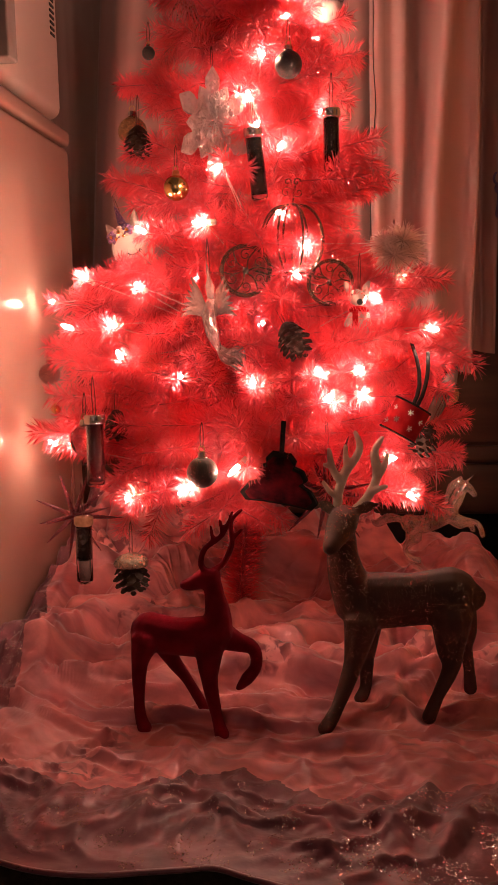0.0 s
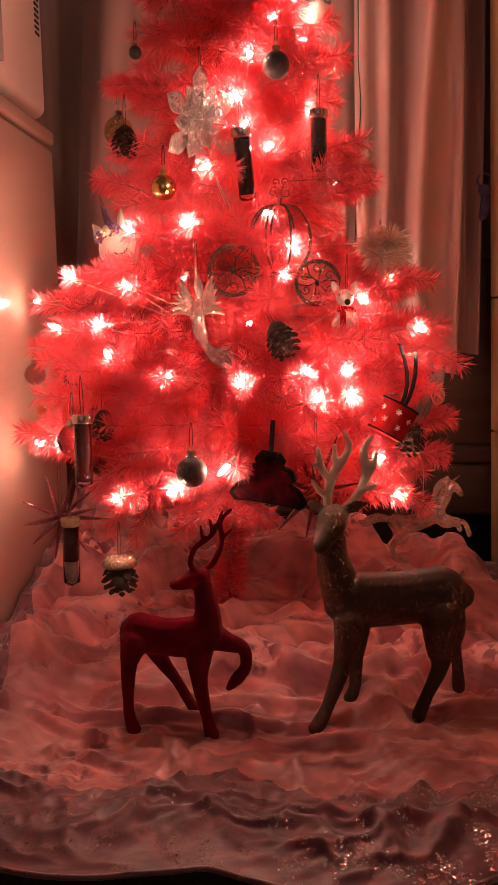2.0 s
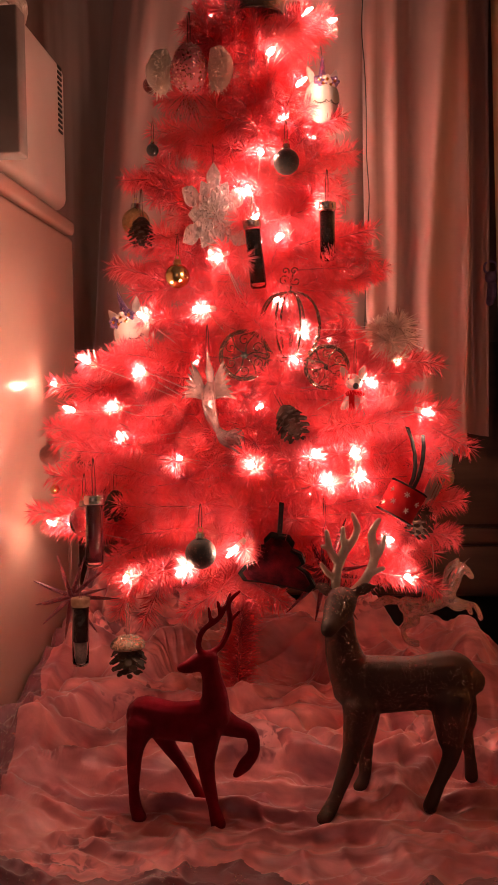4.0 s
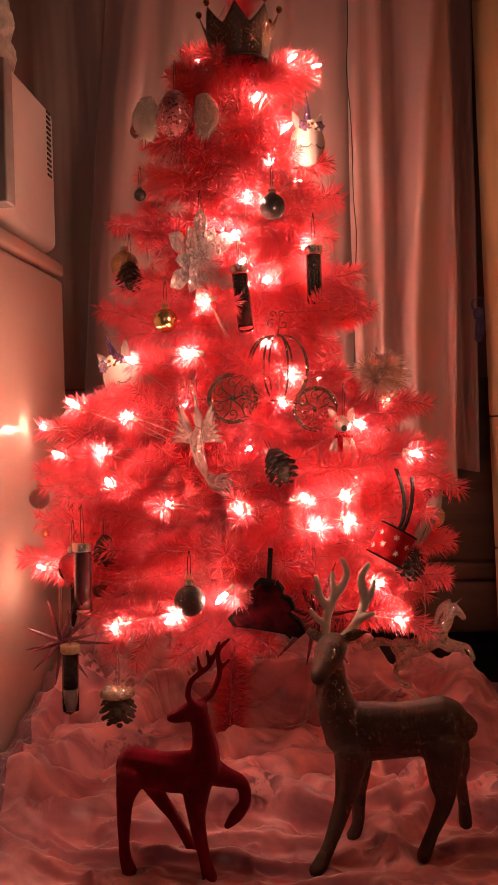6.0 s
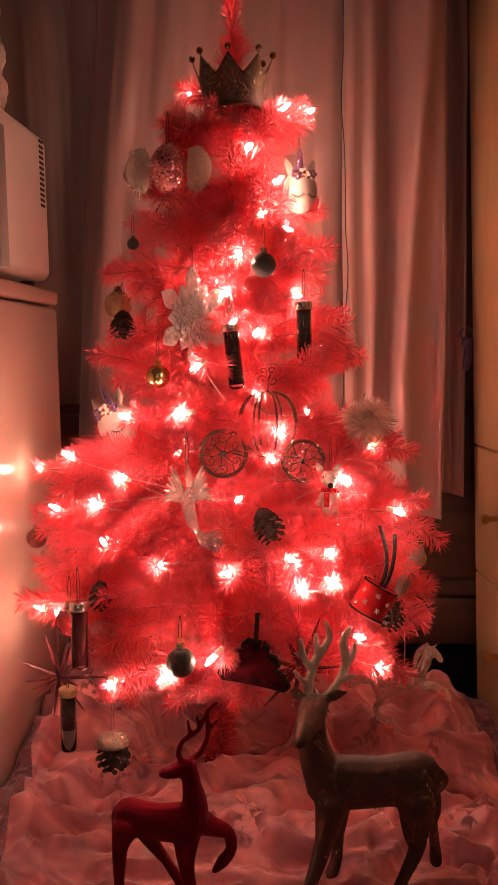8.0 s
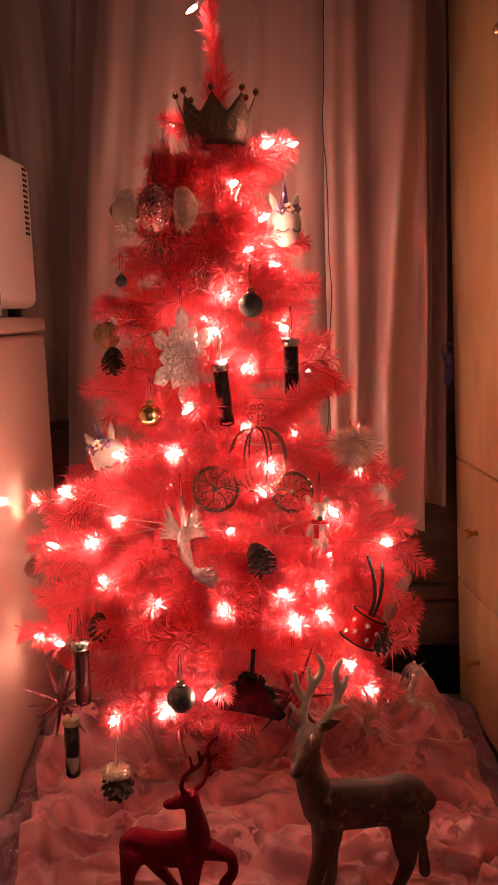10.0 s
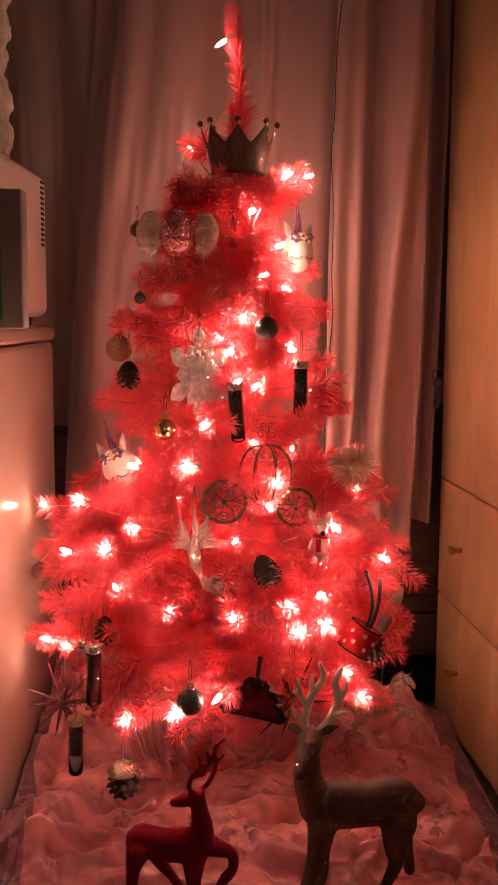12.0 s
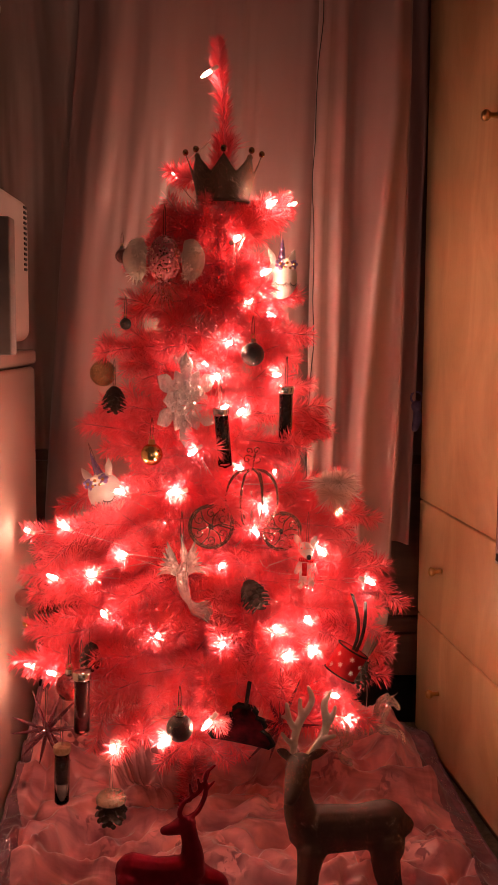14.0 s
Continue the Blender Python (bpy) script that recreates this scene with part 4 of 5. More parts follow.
# ---- ornaments: materials ----
def crystal(name, clear, milky, scale):
    """Cut acrylic: part clear, part milky, the rest bright gloss broken up by facets."""
    m = bpy.data.materials.new(name)
    m.use_nodes = True
    nt = m.node_tree
    nt.nodes.remove(nt.nodes["Principled BSDF"])
    tc = nt.nodes.new("ShaderNodeTexCoord")
    v = nt.nodes.new("ShaderNodeTexVoronoi")
    v.inputs["Scale"].default_value = scale
    nt.links.new(tc.outputs["Object"], v.inputs["Vector"])
    geo = nt.nodes.new("ShaderNodeNewGeometry")
    sub = nt.nodes.new("ShaderNodeVectorMath")
    sub.operation = "MULTIPLY_ADD"
    nt.links.new(v.outputs["Color"], sub.inputs[0])
    sub.inputs[1].default_value = (1.3, 1.3, 1.3)
    sub.inputs[2].default_value = (-0.65, -0.65, -0.65)
    add = nt.nodes.new("ShaderNodeVectorMath")
    add.operation = "ADD"
    nt.links.new(geo.outputs["Normal"], add.inputs[0])
    nt.links.new(sub.outputs[0], add.inputs[1])
    bp = nt.nodes.new("ShaderNodeVectorMath")
    bp.operation = "NORMALIZE"
    nt.links.new(add.outputs[0], bp.inputs[0])
    tr = nt.nodes.new("ShaderNodeBsdfTransparent")
    tr.inputs[0].default_value = (1.0, 0.95, 0.93, 1)
    mk = nt.nodes.new("ShaderNodeBsdfTranslucent")
    mk.inputs[0].default_value = (0.95, 0.86, 0.82, 1)
    nt.links.new(bp.outputs[0], mk.inputs["Normal"])
    gl = nt.nodes.new("ShaderNodeBsdfGlossy")
    gl.inputs["Roughness"].default_value = 0.16
    gl.inputs["Color"].default_value = (0.95, 0.9, 0.87, 1)
    nt.links.new(bp.outputs[0], gl.inputs["Normal"])
    a = nt.nodes.new("ShaderNodeMixShader")
    a.inputs[0].default_value = milky / (1 - clear)
    nt.links.new(gl.outputs[0], a.inputs[1])
    nt.links.new(mk.outputs[0], a.inputs[2])
    b = nt.nodes.new("ShaderNodeMixShader")
    b.inputs[0].default_value = clear
    nt.links.new(a.outputs[0], b.inputs[1])
    nt.links.new(tr.outputs[0], b.inputs[2])
    nt.links.new(b.outputs[0], nt.nodes["Material Output"].inputs[0])
    return m


GOLD = mat("gold_ball", (0.72, 0.52, 0.20), 0.22, 1.0, (0.6, 0.42, 0.16), 40)
GOLD_GLITTER = glitter("dull_gold_glitter", (0.30, 0.20, 0.09), (0.85, 0.65, 0.35), 0.5, 0.35, 900.0)
GREY_GLITTER = glitter("grey_glitter", (0.048, 0.045, 0.038), (0.5, 0.47, 0.43), 0.42, 0.06, 1500.0)
ROSE_GLITTER = glitter("rose_glitter", (0.24, 0.085, 0.075), (0.7, 0.4, 0.34), 0.45, 0.12, 1500.0)
PINK_GLITTER = glitter("pink_sequins", (0.70, 0.16, 0.18), (1.0, 0.55, 0.5), 0.4, 0.3, 420.0)
SILVER = mat("silver_cap", (0.6, 0.57, 0.53), 0.25, 1.0, (0.5, 0.47, 0.43), 60)
CONE = mat("dark_pinecone", (0.026, 0.014, 0.010), 0.65, second=(0.055, 0.030, 0.018), scale=90, bump=0.3, bump_scale=300)
FROST = glitter("frosted_glitter_cap", (0.22, 0.16, 0.11), (0.95, 0.82, 0.62), 0.5, 0.40, 800.0)
CLEAR = crystal("clear_acrylic", 0.40, 0.22, 170.0)


def milky(m, share):
    """Lets a clear material scatter a share of the light that falls on it, front and back."""
    nt = m.node_tree
    out = nt.nodes["Material Output"]
    tr, df = nt.nodes.new("ShaderNodeBsdfTranslucent"), nt.nodes.new("ShaderNodeBsdfDiffuse")
    tr.inputs[0].default_value = df.inputs[0].default_value = (0.97, 0.92, 0.92, 1)
    both, mix = nt.nodes.new("ShaderNodeMixShader"), nt.nodes.new("ShaderNodeMixShader")
    both.inputs[0].default_value = 0.5
    mix.inputs[0].default_value = share
    nt.links.new(tr.outputs[0], both.inputs[1])
    nt.links.new(df.outputs[0], both.inputs[2])
    nt.links.new(out.inputs[0].links[0].from_socket, mix.inputs[1])
    nt.links.new(both.outputs[0], mix.inputs[2])
    nt.links.new(mix.outputs[0], out.inputs[0])
    return m


ICE = milky(crystal("sparkling_acrylic", 0.46, 0.20, 260.0), 0.10)
FROSTED = milky(crystal("frosty_cut_acrylic", 0.10, 0.35, 260.0), 0.30)
VIAL = glass("clear_vial_glass", (1, 0.98, 0.97), 0.01, 1.30)
INK = mat("dark_vial_filling", (0.010, 0.007, 0.007), 0.15, second=(0.022, 0.015, 0.013), scale=120, specular=0.5)
WINE = mat("wine_red_vial_filling", (0.035, 0.005, 0.007), 0.2, second=(0.06, 0.008, 0.010), scale=120)
SAND = mat("grey_vial_sand", (0.16, 0.10, 0.09), 0.8, second=(0.09, 0.06, 0.05), scale=300)
CORK = mat("cork", (0.42, 0.30, 0.18), 0.8, second=(0.3, 0.2, 0.11), scale=150, bump=0.2, bump_scale=500)
THREAD = mat("dark_thread", (0.30, 0.12, 0.11), 0.8, second=(0.1, 0.05, 0.04), scale=200)
WIREWORK = glitter("glittered_wire", (0.085, 0.058, 0.040), (0.85, 0.7, 0.5), 0.4, 0.28, 1300.0)
CROWN = glitter("bronze_crown_glitter", (0.10, 0.058, 0.036), (0.85, 0.62, 0.42), 0.4, 0.10, 900.0)
BRONZE = mat("bronze_beads", (0.30, 0.19, 0.10), 0.2, 1.0, (0.2, 0.12, 0.06), 60)
PORCELAIN = mat("white_porcelain", (0.58, 0.50, 0.45), 0.4, second=(0.50, 0.42, 0.37), scale=30)
LILAC = glitter("lilac_glitter", (0.16, 0.09, 0.22), (0.6, 0.5, 0.7), 0.5, 0.25, 900.0)
LASH = mat("black_paint", (0.01, 0.008, 0.008), 0.5, second=(0.015, 0.012, 0.012), scale=50)
PETAL = mat("cream_petal", (0.72, 0.62, 0.50), 0.6, second=(0.6, 0.5, 0.4), scale=60)
SCARF = mat("red_felt", (0.45, 0.02, 0.025), 0.9, second=(0.33, 0.012, 0.018), scale=80, bump=0.2, bump_scale=600, specular=0.08)
FELT_DARK = mat("dark_red_plaid_felt", (0.10, 0.007, 0.012), 0.9, second=(0.012, 0.004, 0.006), scale=45, amount=0.5, bump=0.25, bump_scale=500, specular=0.08)
FELT_EDGE = mat("black_green_felt", (0.020, 0.022, 0.018), 0.9, second=(0.012, 0.012, 0.01), scale=60, bump=0.2, bump_scale=500, specular=0.08)
RIBBON = mat("dark_green_ribbon", (0.010, 0.011, 0.010), 0.7, second=(0.014, 0.015, 0.014), scale=60)
SPIKE = glitter("plum_glitter", (0.16, 0.03, 0.05), (0.75, 0.4, 0.42), 0.35, 0.22, 900.0)
FEATHER = thin("white_feather", (0.92, 0.82, 0.74), (0.95, 0.80, 0.70), 0.55, 0.7, 0.1)
GAUZE = thin("cream_wing", (0.62, 0.54, 0.46), (0.6, 0.5, 0.42), 0.4, 0.7, 0.1)
LEAF = mat("grey_felt_leaf", (0.34, 0.30, 0.26), 0.9, second=(0.26, 0.22, 0.19), scale=50, bump=0.2, bump_scale=500)
PLUSH = mat("cream_plush", (0.70, 0.60, 0.50), 0.95, second=(0.55, 0.45, 0.36), scale=50, bump=0.8, bump_scale=140, sheen=0.4)
PAPER = mat("white_paper", (0.8, 0.76, 0.7), 0.7, second=(0.72, 0.68, 0.62), scale=40)


def ball(r, sides=20, squash=1.0, bm=None, at=(0, 0, 0)):
    n = max(8, sides // 2)
    b = lathe([(r * math.sin(math.pi * k / n), -r * squash * math.cos(math.pi * k / n)) for k in range(n + 1)], sides)
    bmesh.ops.translate(b, vec=at, verts=b.verts)
    if bm is None:
        return b
    return join(bm, b)


def ring(r, thick, bm=None, sides=24, m=None):
    """A wire ring in the xz plane."""
    b = bmesh.new()
    loops = []
    for k in range(sides):
        a = 2 * math.pi * k / sides
        loops.append([b.verts.new(((r + thick * math.cos(q)) * math.cos(a), thick * math.sin(q), (r + thick * math.cos(q)) * math.sin(a))) for q in [2 * math.pi * j / 6 for j in range(6)]])
    for k in range(sides):
        u, v = loops[k], loops[(k + 1) % sides]
        for j in range(6):
            b.faces.new((u[j], u[(j + 1) % 6], v[(j + 1) % 6], v[j]))
    if bm is None:
        if m is not None:
            bmesh.ops.transform(b, matrix=m, verts=b.verts)
        return b
    return join(bm, b, m)


def hanger(t, z, up=0.03, material=None):
    part("thread", spine([(0.0015, 0, z), (0.002, 0.002, z + up * 0.5), (0, 0.004, z + up), (-0.002, 0.002, z + up * 0.5), (-0.0015, 0, z)], [0.0006] * 5, 5), material or THREAD, t)


def bauble(at, r, material, label, up=0.03):
    t = thing("bauble", label, "bauble", at, group="tree baubles")
    part("ball", ball(r, 28), material, t)
    c = r * 0.30
    part("cap", lathe([(c * 1.1, r * 0.94), (c * 1.1, r * 1.08), (c, r * 1.10), (c, r * 1.30), (c * 0.8, r * 1.34), (0, r * 1.34)], 14), BRASS if material is GOLD else SILVER, t)
    part("loop", ring(c * 0.6, 0.0007, m=Matrix.Translation((0, 0, r * 1.34 + c * 0.6))), BRASS, t)
    hanger(t, r * 1.34 + c, up)
    return t


bauble((0.042, 1.435, 0.848), 0.0185, GREY_GLITTER, "small dark grey glitter bauble with silver cap")
bauble((-0.116, 1.422, 0.688), 0.0175, GOLD, "small shiny gold bauble with brass cap")
bauble((-0.061, 1.243, 0.317), 0.0195, GREY_GLITTER, "dark grey glitter bauble hanging under the lowest branches")
bauble((-0.338, 1.500, 0.427), 0.0165, ROSE_GLITTER, "dull rose bauble beside the cream fridge")
bauble((-0.217, 1.605, 0.806), 0.0235, GOLD_GLITTER, "dull gold glitter bauble above a pinecone")
bauble((0.276, 1.560, 0.383), 0.0185, GOLD_GLITTER, "pale gold bauble behind the red drum ornament")
bauble((-0.076, 1.425, 0.237), 0.0165, ROSE_GLITTER, "rose glitter bauble low beside the trunk")
bauble((-0.343, 1.535, 0.369), 0.0075, GOLD, "tiny gold bell bauble at a branch tip", 0.015)
bauble((-0.166, 1.503, 0.893), 0.0095, GREY_GLITTER, "tiny dark glitter bauble on a silver cap")
bauble((-0.176, 1.545, 1.006), 0.012, ROSE_GLITTER, "small pink frosted bell bauble near the top", 0.02)


def pinecone(at, h, r, label, cap=False, tilt=(0, 0, 0)):
    """Hangs tip down: scales in a spiral round a core, each one a part."""
    t = thing("pinecone", label, "pinecone", at, tilt, "tree pinecones")
    part("core", lathe([(r * 0.2, h * 0.5), (r * 0.6, h * 0.3), (r * 0.5, -h * 0.1), (r * 0.2, -h * 0.45), (0, -h * 0.5)], 12), CONE, t)
    b = bmesh.new()
    pts = [(-0.3, 0.0, 0.05), (0.3, 0.0, 0.05), (0.5, 0.65, 0.0), (0.22, 1.0, -0.12), (-0.22, 1.0, -0.12), (-0.5, 0.65, 0.0)]
    top = [b.verts.new(p) for p in pts]
    bot = [b.verts.new((p[0] * 0.85, p[1] * 0.92, p[2] - 0.16)) for p in pts]
    b.faces.new(top)
    b.faces.new(bot[::-1])
    for k in range(6):
        b.faces.new((top[k], bot[k], bot[(k + 1) % 6], top[(k + 1) % 6]))
    bmesh.ops.scale(b, vec=(0.010, 0.010, 0.010), verts=b.verts)
    first = None
    n = 46
    for k in range(n):
        f = k / (n - 1)
        a = k * 2.39996
        z = h * (0.46 - 0.94 * f)
        rr = r * (0.35 + 0.65 * math.sin(math.pi * (0.12 + 0.80 * (1 - f)))) * 0.55
        s = r / 0.026 * (0.55 + 0.6 * math.sin(math.pi * (0.15 + 0.7 * (1 - f))))
        if first is None:
            first = part("scale", b, CONE, t, smooth=False)
            ob = first
        else:
            ob = new("scale", first.data)
            ob.parent = t
        ob.matrix_basis = pose(rr * math.cos(a), rr * math.sin(a), z, 0, 0, math.degrees(a) - 90) @ pose(0, 0, 0, -38 + 30 * f) @ Matrix.Diagonal((s, s, s, 1))
    if cap:
        part("cap", lathe([(r * 0.86, h * 0.24), (r * 0.88, h * 0.32), (r * 0.74, h * 0.44), (r * 0.42, h * 0.53), (0, h * 0.56)], 18), FROST, t, "silver glitter frosted cap")
    hanger(t, h * 0.5, 0.045)
    return t


pinecone((0.047, 1.363, 0.477), 0.050, 0.025, "dark brown pinecone nestled among the needles", tilt=(-18, -28, 0))
pinecone((-0.163, 1.272, 0.178), 0.048, 0.026, "dark glossy pinecone with a glitter frosted cap", True)
pinecone((-0.213, 1.415, 0.357), 0.044, 0.020, "dark brown pinecone behind a glass vial")
pinecone((-0.184, 1.495, 0.768), 0.044, 0.023, "dark pinecone hanging under a gold bauble")
pinecone((0.228, 1.41, 0.335), 0.048, 0.023, "dark pinecone below the red drum ornament", tilt=(0, 25, 0))


def vial(top, bottom, filling, label, bulge=0.0, fill=(0.08, 0.92)):
    top, bottom = Vector(top), Vector(bottom)
    h = (top - bottom).length
    t = new("vial")
    t.empty_display_size = 0.02
    tagged(t, label, "vial", "hanging vials")
    t.matrix_basis = Matrix.Translation(bottom) @ (top - bottom).to_track_quat("Z", "Y").to_matrix().to_4x4()
    r = 0.0115
    part("glass", lathe([(0, 0.0), (r * 0.8, 0.001), (r, 0.005), (r + bulge, h * 0.45), (r + bulge * 0.7, h * 0.7), (r, h * 0.9), (r, h), (r - 0.0006, h), (r - 0.0006, h * 0.9), (r - 0.0006 + bulge, h * 0.45), (r - 0.0006, 0.005), (0, 0.0022)], 20), VIAL, t).visible_shadow = False
    q = 0.0107
    part("filling", lathe([(0, h * fill[0]), (q, h * fill[0] + 0.001), (q, h * fill[1]), (0, h * fill[1])], 18), filling, t)
    part("stopper", lathe([(0.0120, h - 0.006), (0.0135, h - 0.004), (0.0135, h + 0.005), (0.0125, h + 0.006), (0, h + 0.006)], 18), CORK if bulge or filling is SAND else SILVER, t)
    hanger(t, h + 0.006, 0.05)
    return t


vial((-0.007, 1.421, 0.758), (0.001, 1.428, 0.667), INK, "glass vial of dark filling with silver stopper")
vial((0.099, 1.470, 0.790), (0.100, 1.473, 0.702), INK, "narrow glass vial full of black beads")
vial((-0.206, 1.280, 0.380), (-0.206, 1.276, 0.292), WINE, "slim glass vial of dark wine red filling")
bauble((-0.230, 1.315, 0.348), 0.021, VIAL, "clear glass bauble hanging beside a dark vial")
low_vial = vial((-0.250, 1.355, 0.228), (-0.251, 1.353, 0.138), INK, "corked glass vial half full of dark beads", 0.0004, (0.38, 0.90))
part("sand", lathe([(0, 0.004), (0.0088, 0.005), (0.0088, 0.033), (0, 0.033)], 18), SAND, low_vial, "grey layer of sand")


def snowflake():
    t = thing("snowflake_ornament", "large clear cut acrylic snowflake ornament", "snowflake", (-0.063, 1.432, 0.774), (0, 0, 16))
    t.scale = (0.70, 1.0, 1.0)
    outline = [(0, 0.003), (0.012, 0.009), (0.022, 0.007), (0.029, 0.016), (0.037, 0.019), (0.043, 0.011), (0.051, 0.014), (0.060, 0.014), (0.068, 0.008), (0.076, 0.0)]
    for layer, (size, y) in enumerate(((1.0, 0.0), (0.72, -0.007), (0.42, -0.013))):
        first = None
        for k in range(6):
            if first is None:
                b = bmesh.new()
                edge = [(x * size, z * size) for x, z in outline] + [(x * size, -z * size) for x, z in outline[-2::-1]]
                ring_f = [b.verts.new((x, -0.003, z)) for x, z in edge]
                ring_b = [b.verts.new((x, 0.003, z)) for x, z in edge]
                ridge = [b.verts.new((0.004, -0.0065, 0)), b.verts.new((0.070 * size, -0.0045, 0))]
                n = len(edge)
                for i in range(n):
                    b.faces.new((ring_f[i], ring_f[(i + 1) % n], ring_b[(i + 1) % n], ring_b[i]))
                b.faces.new(ring_b)
                for i in range(n):
                    near = ridge[1] if 5 <= i < n - 6 else ridge[0]
                    b.faces.new((ring_f[(i + 1) % n], ring_f[i], near))
                first = part("petal", b, FROSTED, t, smooth=False)
                ob = first
            else:
                ob = new("petal", first.data)
                ob.parent = t
            ob.matrix_basis = pose(0, y, 0, 0, 30 + 60 * k + 30 * layer, 0)
    part("hub", ball(0.010, 12, 0.7), FROSTED, t, smooth=False)
    gem = None
    for k in range(18):
        if gem is None:
            gem = part("gem", lathe([(0.0, -0.005), (0.006, -0.001), (0.0035, 0.003), (0.0, 0.003)], 6), FROSTED, t, smooth=False)
            ob = gem
        else:
            ob = new("gem", gem.data)
            ob.parent = t
        d, a = (0.020, 0.036, 0.030)[k % 3], 2 * math.pi * k / 18
        ob.matrix_basis = pose(d * math.cos(a), -0.016 + 0.12 * d, d * math.sin(a), 90 + 20 * math.sin(5 * a), 25 * math.cos(3 * a), 0)
    hanger(t, 0.074, 0.03)


snowflake()


def spiral(cx, cz, r, turns, start, thick, bm):
    pts = []
    n = 10
    for k in range(n + 1):
        f = k / n
        a = start + turns * 2 * math.pi * f
        q = r * (1 - 0.85 * f)
        pts.append((cx + q * math.cos(a), 0, cz + q * math.sin(a)))
    spine(pts, [thick] * len(pts), 5, bm=bm)


def carriage():
    t = thing("carriage_ornament", "glittered wire pumpkin carriage ornament with two scrolled wheels", "carriage", (0.045, 1.440, 0.568), (0, 0, 12))
    t.scale = (1.07, 1.07, 1.07)
    for k in range(8):
        a = 2 * math.pi * k / 8 + 0.2
        pts = [(0.043 * math.sin(math.pi * q / 8) ** 0.8 * math.cos(a), 0.030 * math.sin(math.pi * q / 8) ** 0.8 * math.sin(a), 0.044 - 0.045 * math.cos(math.pi * q / 8)) for q in range(9)]
        part("rib", spine(pts, [0.0016] * 9, 6), WIREWORK, t)
    b = bmesh.new()
    spine([(0, 0, 0.088), (0.002, 0, 0.100), (0.004, 0, 0.112)], [0.0014, 0.0012, 0.0012], 6, bm=b)
    for s in (-1, 1):
        spiral(s * 0.008, 0.104, 0.0075, 1.1, math.pi / 2 + s, 0.0009, b)
        spiral(s * 0.006, 0.117, 0.0055, 1.0, 0.5 * s, 0.0009, b)
    part("finial", b, WIREWORK, t)
    b = bmesh.new()
    spine([(-0.050, 0, 0.004), (-0.02, 0, -0.004), (0.015, 0, -0.003), (0.045, 0.005, -0.006)], [0.0014] * 4, 6, bm=b)
    ring(0.018, 0.001, b, 20, pose(0, 0, 0, 90, 0, 0))
    part("axle", b, WIREWORK, t)
    part("bead_column", spine([(0, 0, 0.006), (0.001, 0, 0.03), (-0.001, 0, 0.055)], [0.0022, 0.0036, 0.002], 8), CLEAR, t)
    for x, y, z, r in ((-0.064, -0.006, 0.004, 0.033), (0.052, 0.012, -0.012, 0.030)):
        w = bmesh.new()
        ring(r, 0.0018, w, 32)
        ring(r * 0.91, 0.0011, w, 32)
        for k in range(6):
            a = 2 * math.pi * k / 6
            spine([(0.004 * math.cos(a), 0, 0.004 * math.sin(a)), (r * 0.5 * math.cos(a + 0.25), 0, r * 0.5 * math.sin(a + 0.25)), (r * math.cos(a), 0, r * math.sin(a))], [0.0011] * 3, 5, bm=w)
            spiral(r * 0.62 * math.cos(a + 0.5), r * 0.62 * math.sin(a + 0.5), r * 0.24, 1.2, a, 0.0008, w)
        ob = part("wheel", w, WIREWORK, t)
        ob.matrix_basis = pose(x, y, z, 0, 0, -10)
        part("hub", ball(0.0045, 10), GREY_GLITTER, ob)


carriage()


def crown():
    t = thing("crown_topper", "bronze glitter crown with beaded points round the tree top", "crown", (-0.008, 1.530, 1.095), (4, 0, 0))
    t.scale = (0.93, 0.93, 0.97)
    b = bmesh.new()
    n, pts = 80, 8
    rows = []
    for j in range(9):
        f = j / 8
        row = []
        for k in range(n):
            a = 2 * math.pi * k / n
            saw = abs(((k * pts / n) % 1.0) - 0.5) * 2
            h = 0.047 + 0.027 * saw ** 1.3
            r = 0.0465 + 0.020 * (f * h / 0.074) ** 1.4
            row.append(b.verts.new((r * math.cos(a), r * math.sin(a), h * f)))
        rows.append(row)
    for u, v in zip(rows, rows[1:]):
        for k in range(n):
            b.faces.new((u[k], u[(k + 1) % n], v[(k + 1) % n], v[k]))
    band = part("band", b, CROWN, t)
    so = band.modifiers.new("metal", "SOLIDIFY")
    so.thickness = 0.0018
    part("rim", ring(0.0465, 0.0022, sides=48, m=pose(0, 0, 0.001, 90, 0, 0)), CROWN, t)
    for k in range(pts):
        a = 2 * math.pi * k / pts
        part("bead", ball(0.0054, 12, at=(0.0672 * math.cos(a), 0.0672 * math.sin(a), 0.080)), BRONZE, t)


crown()


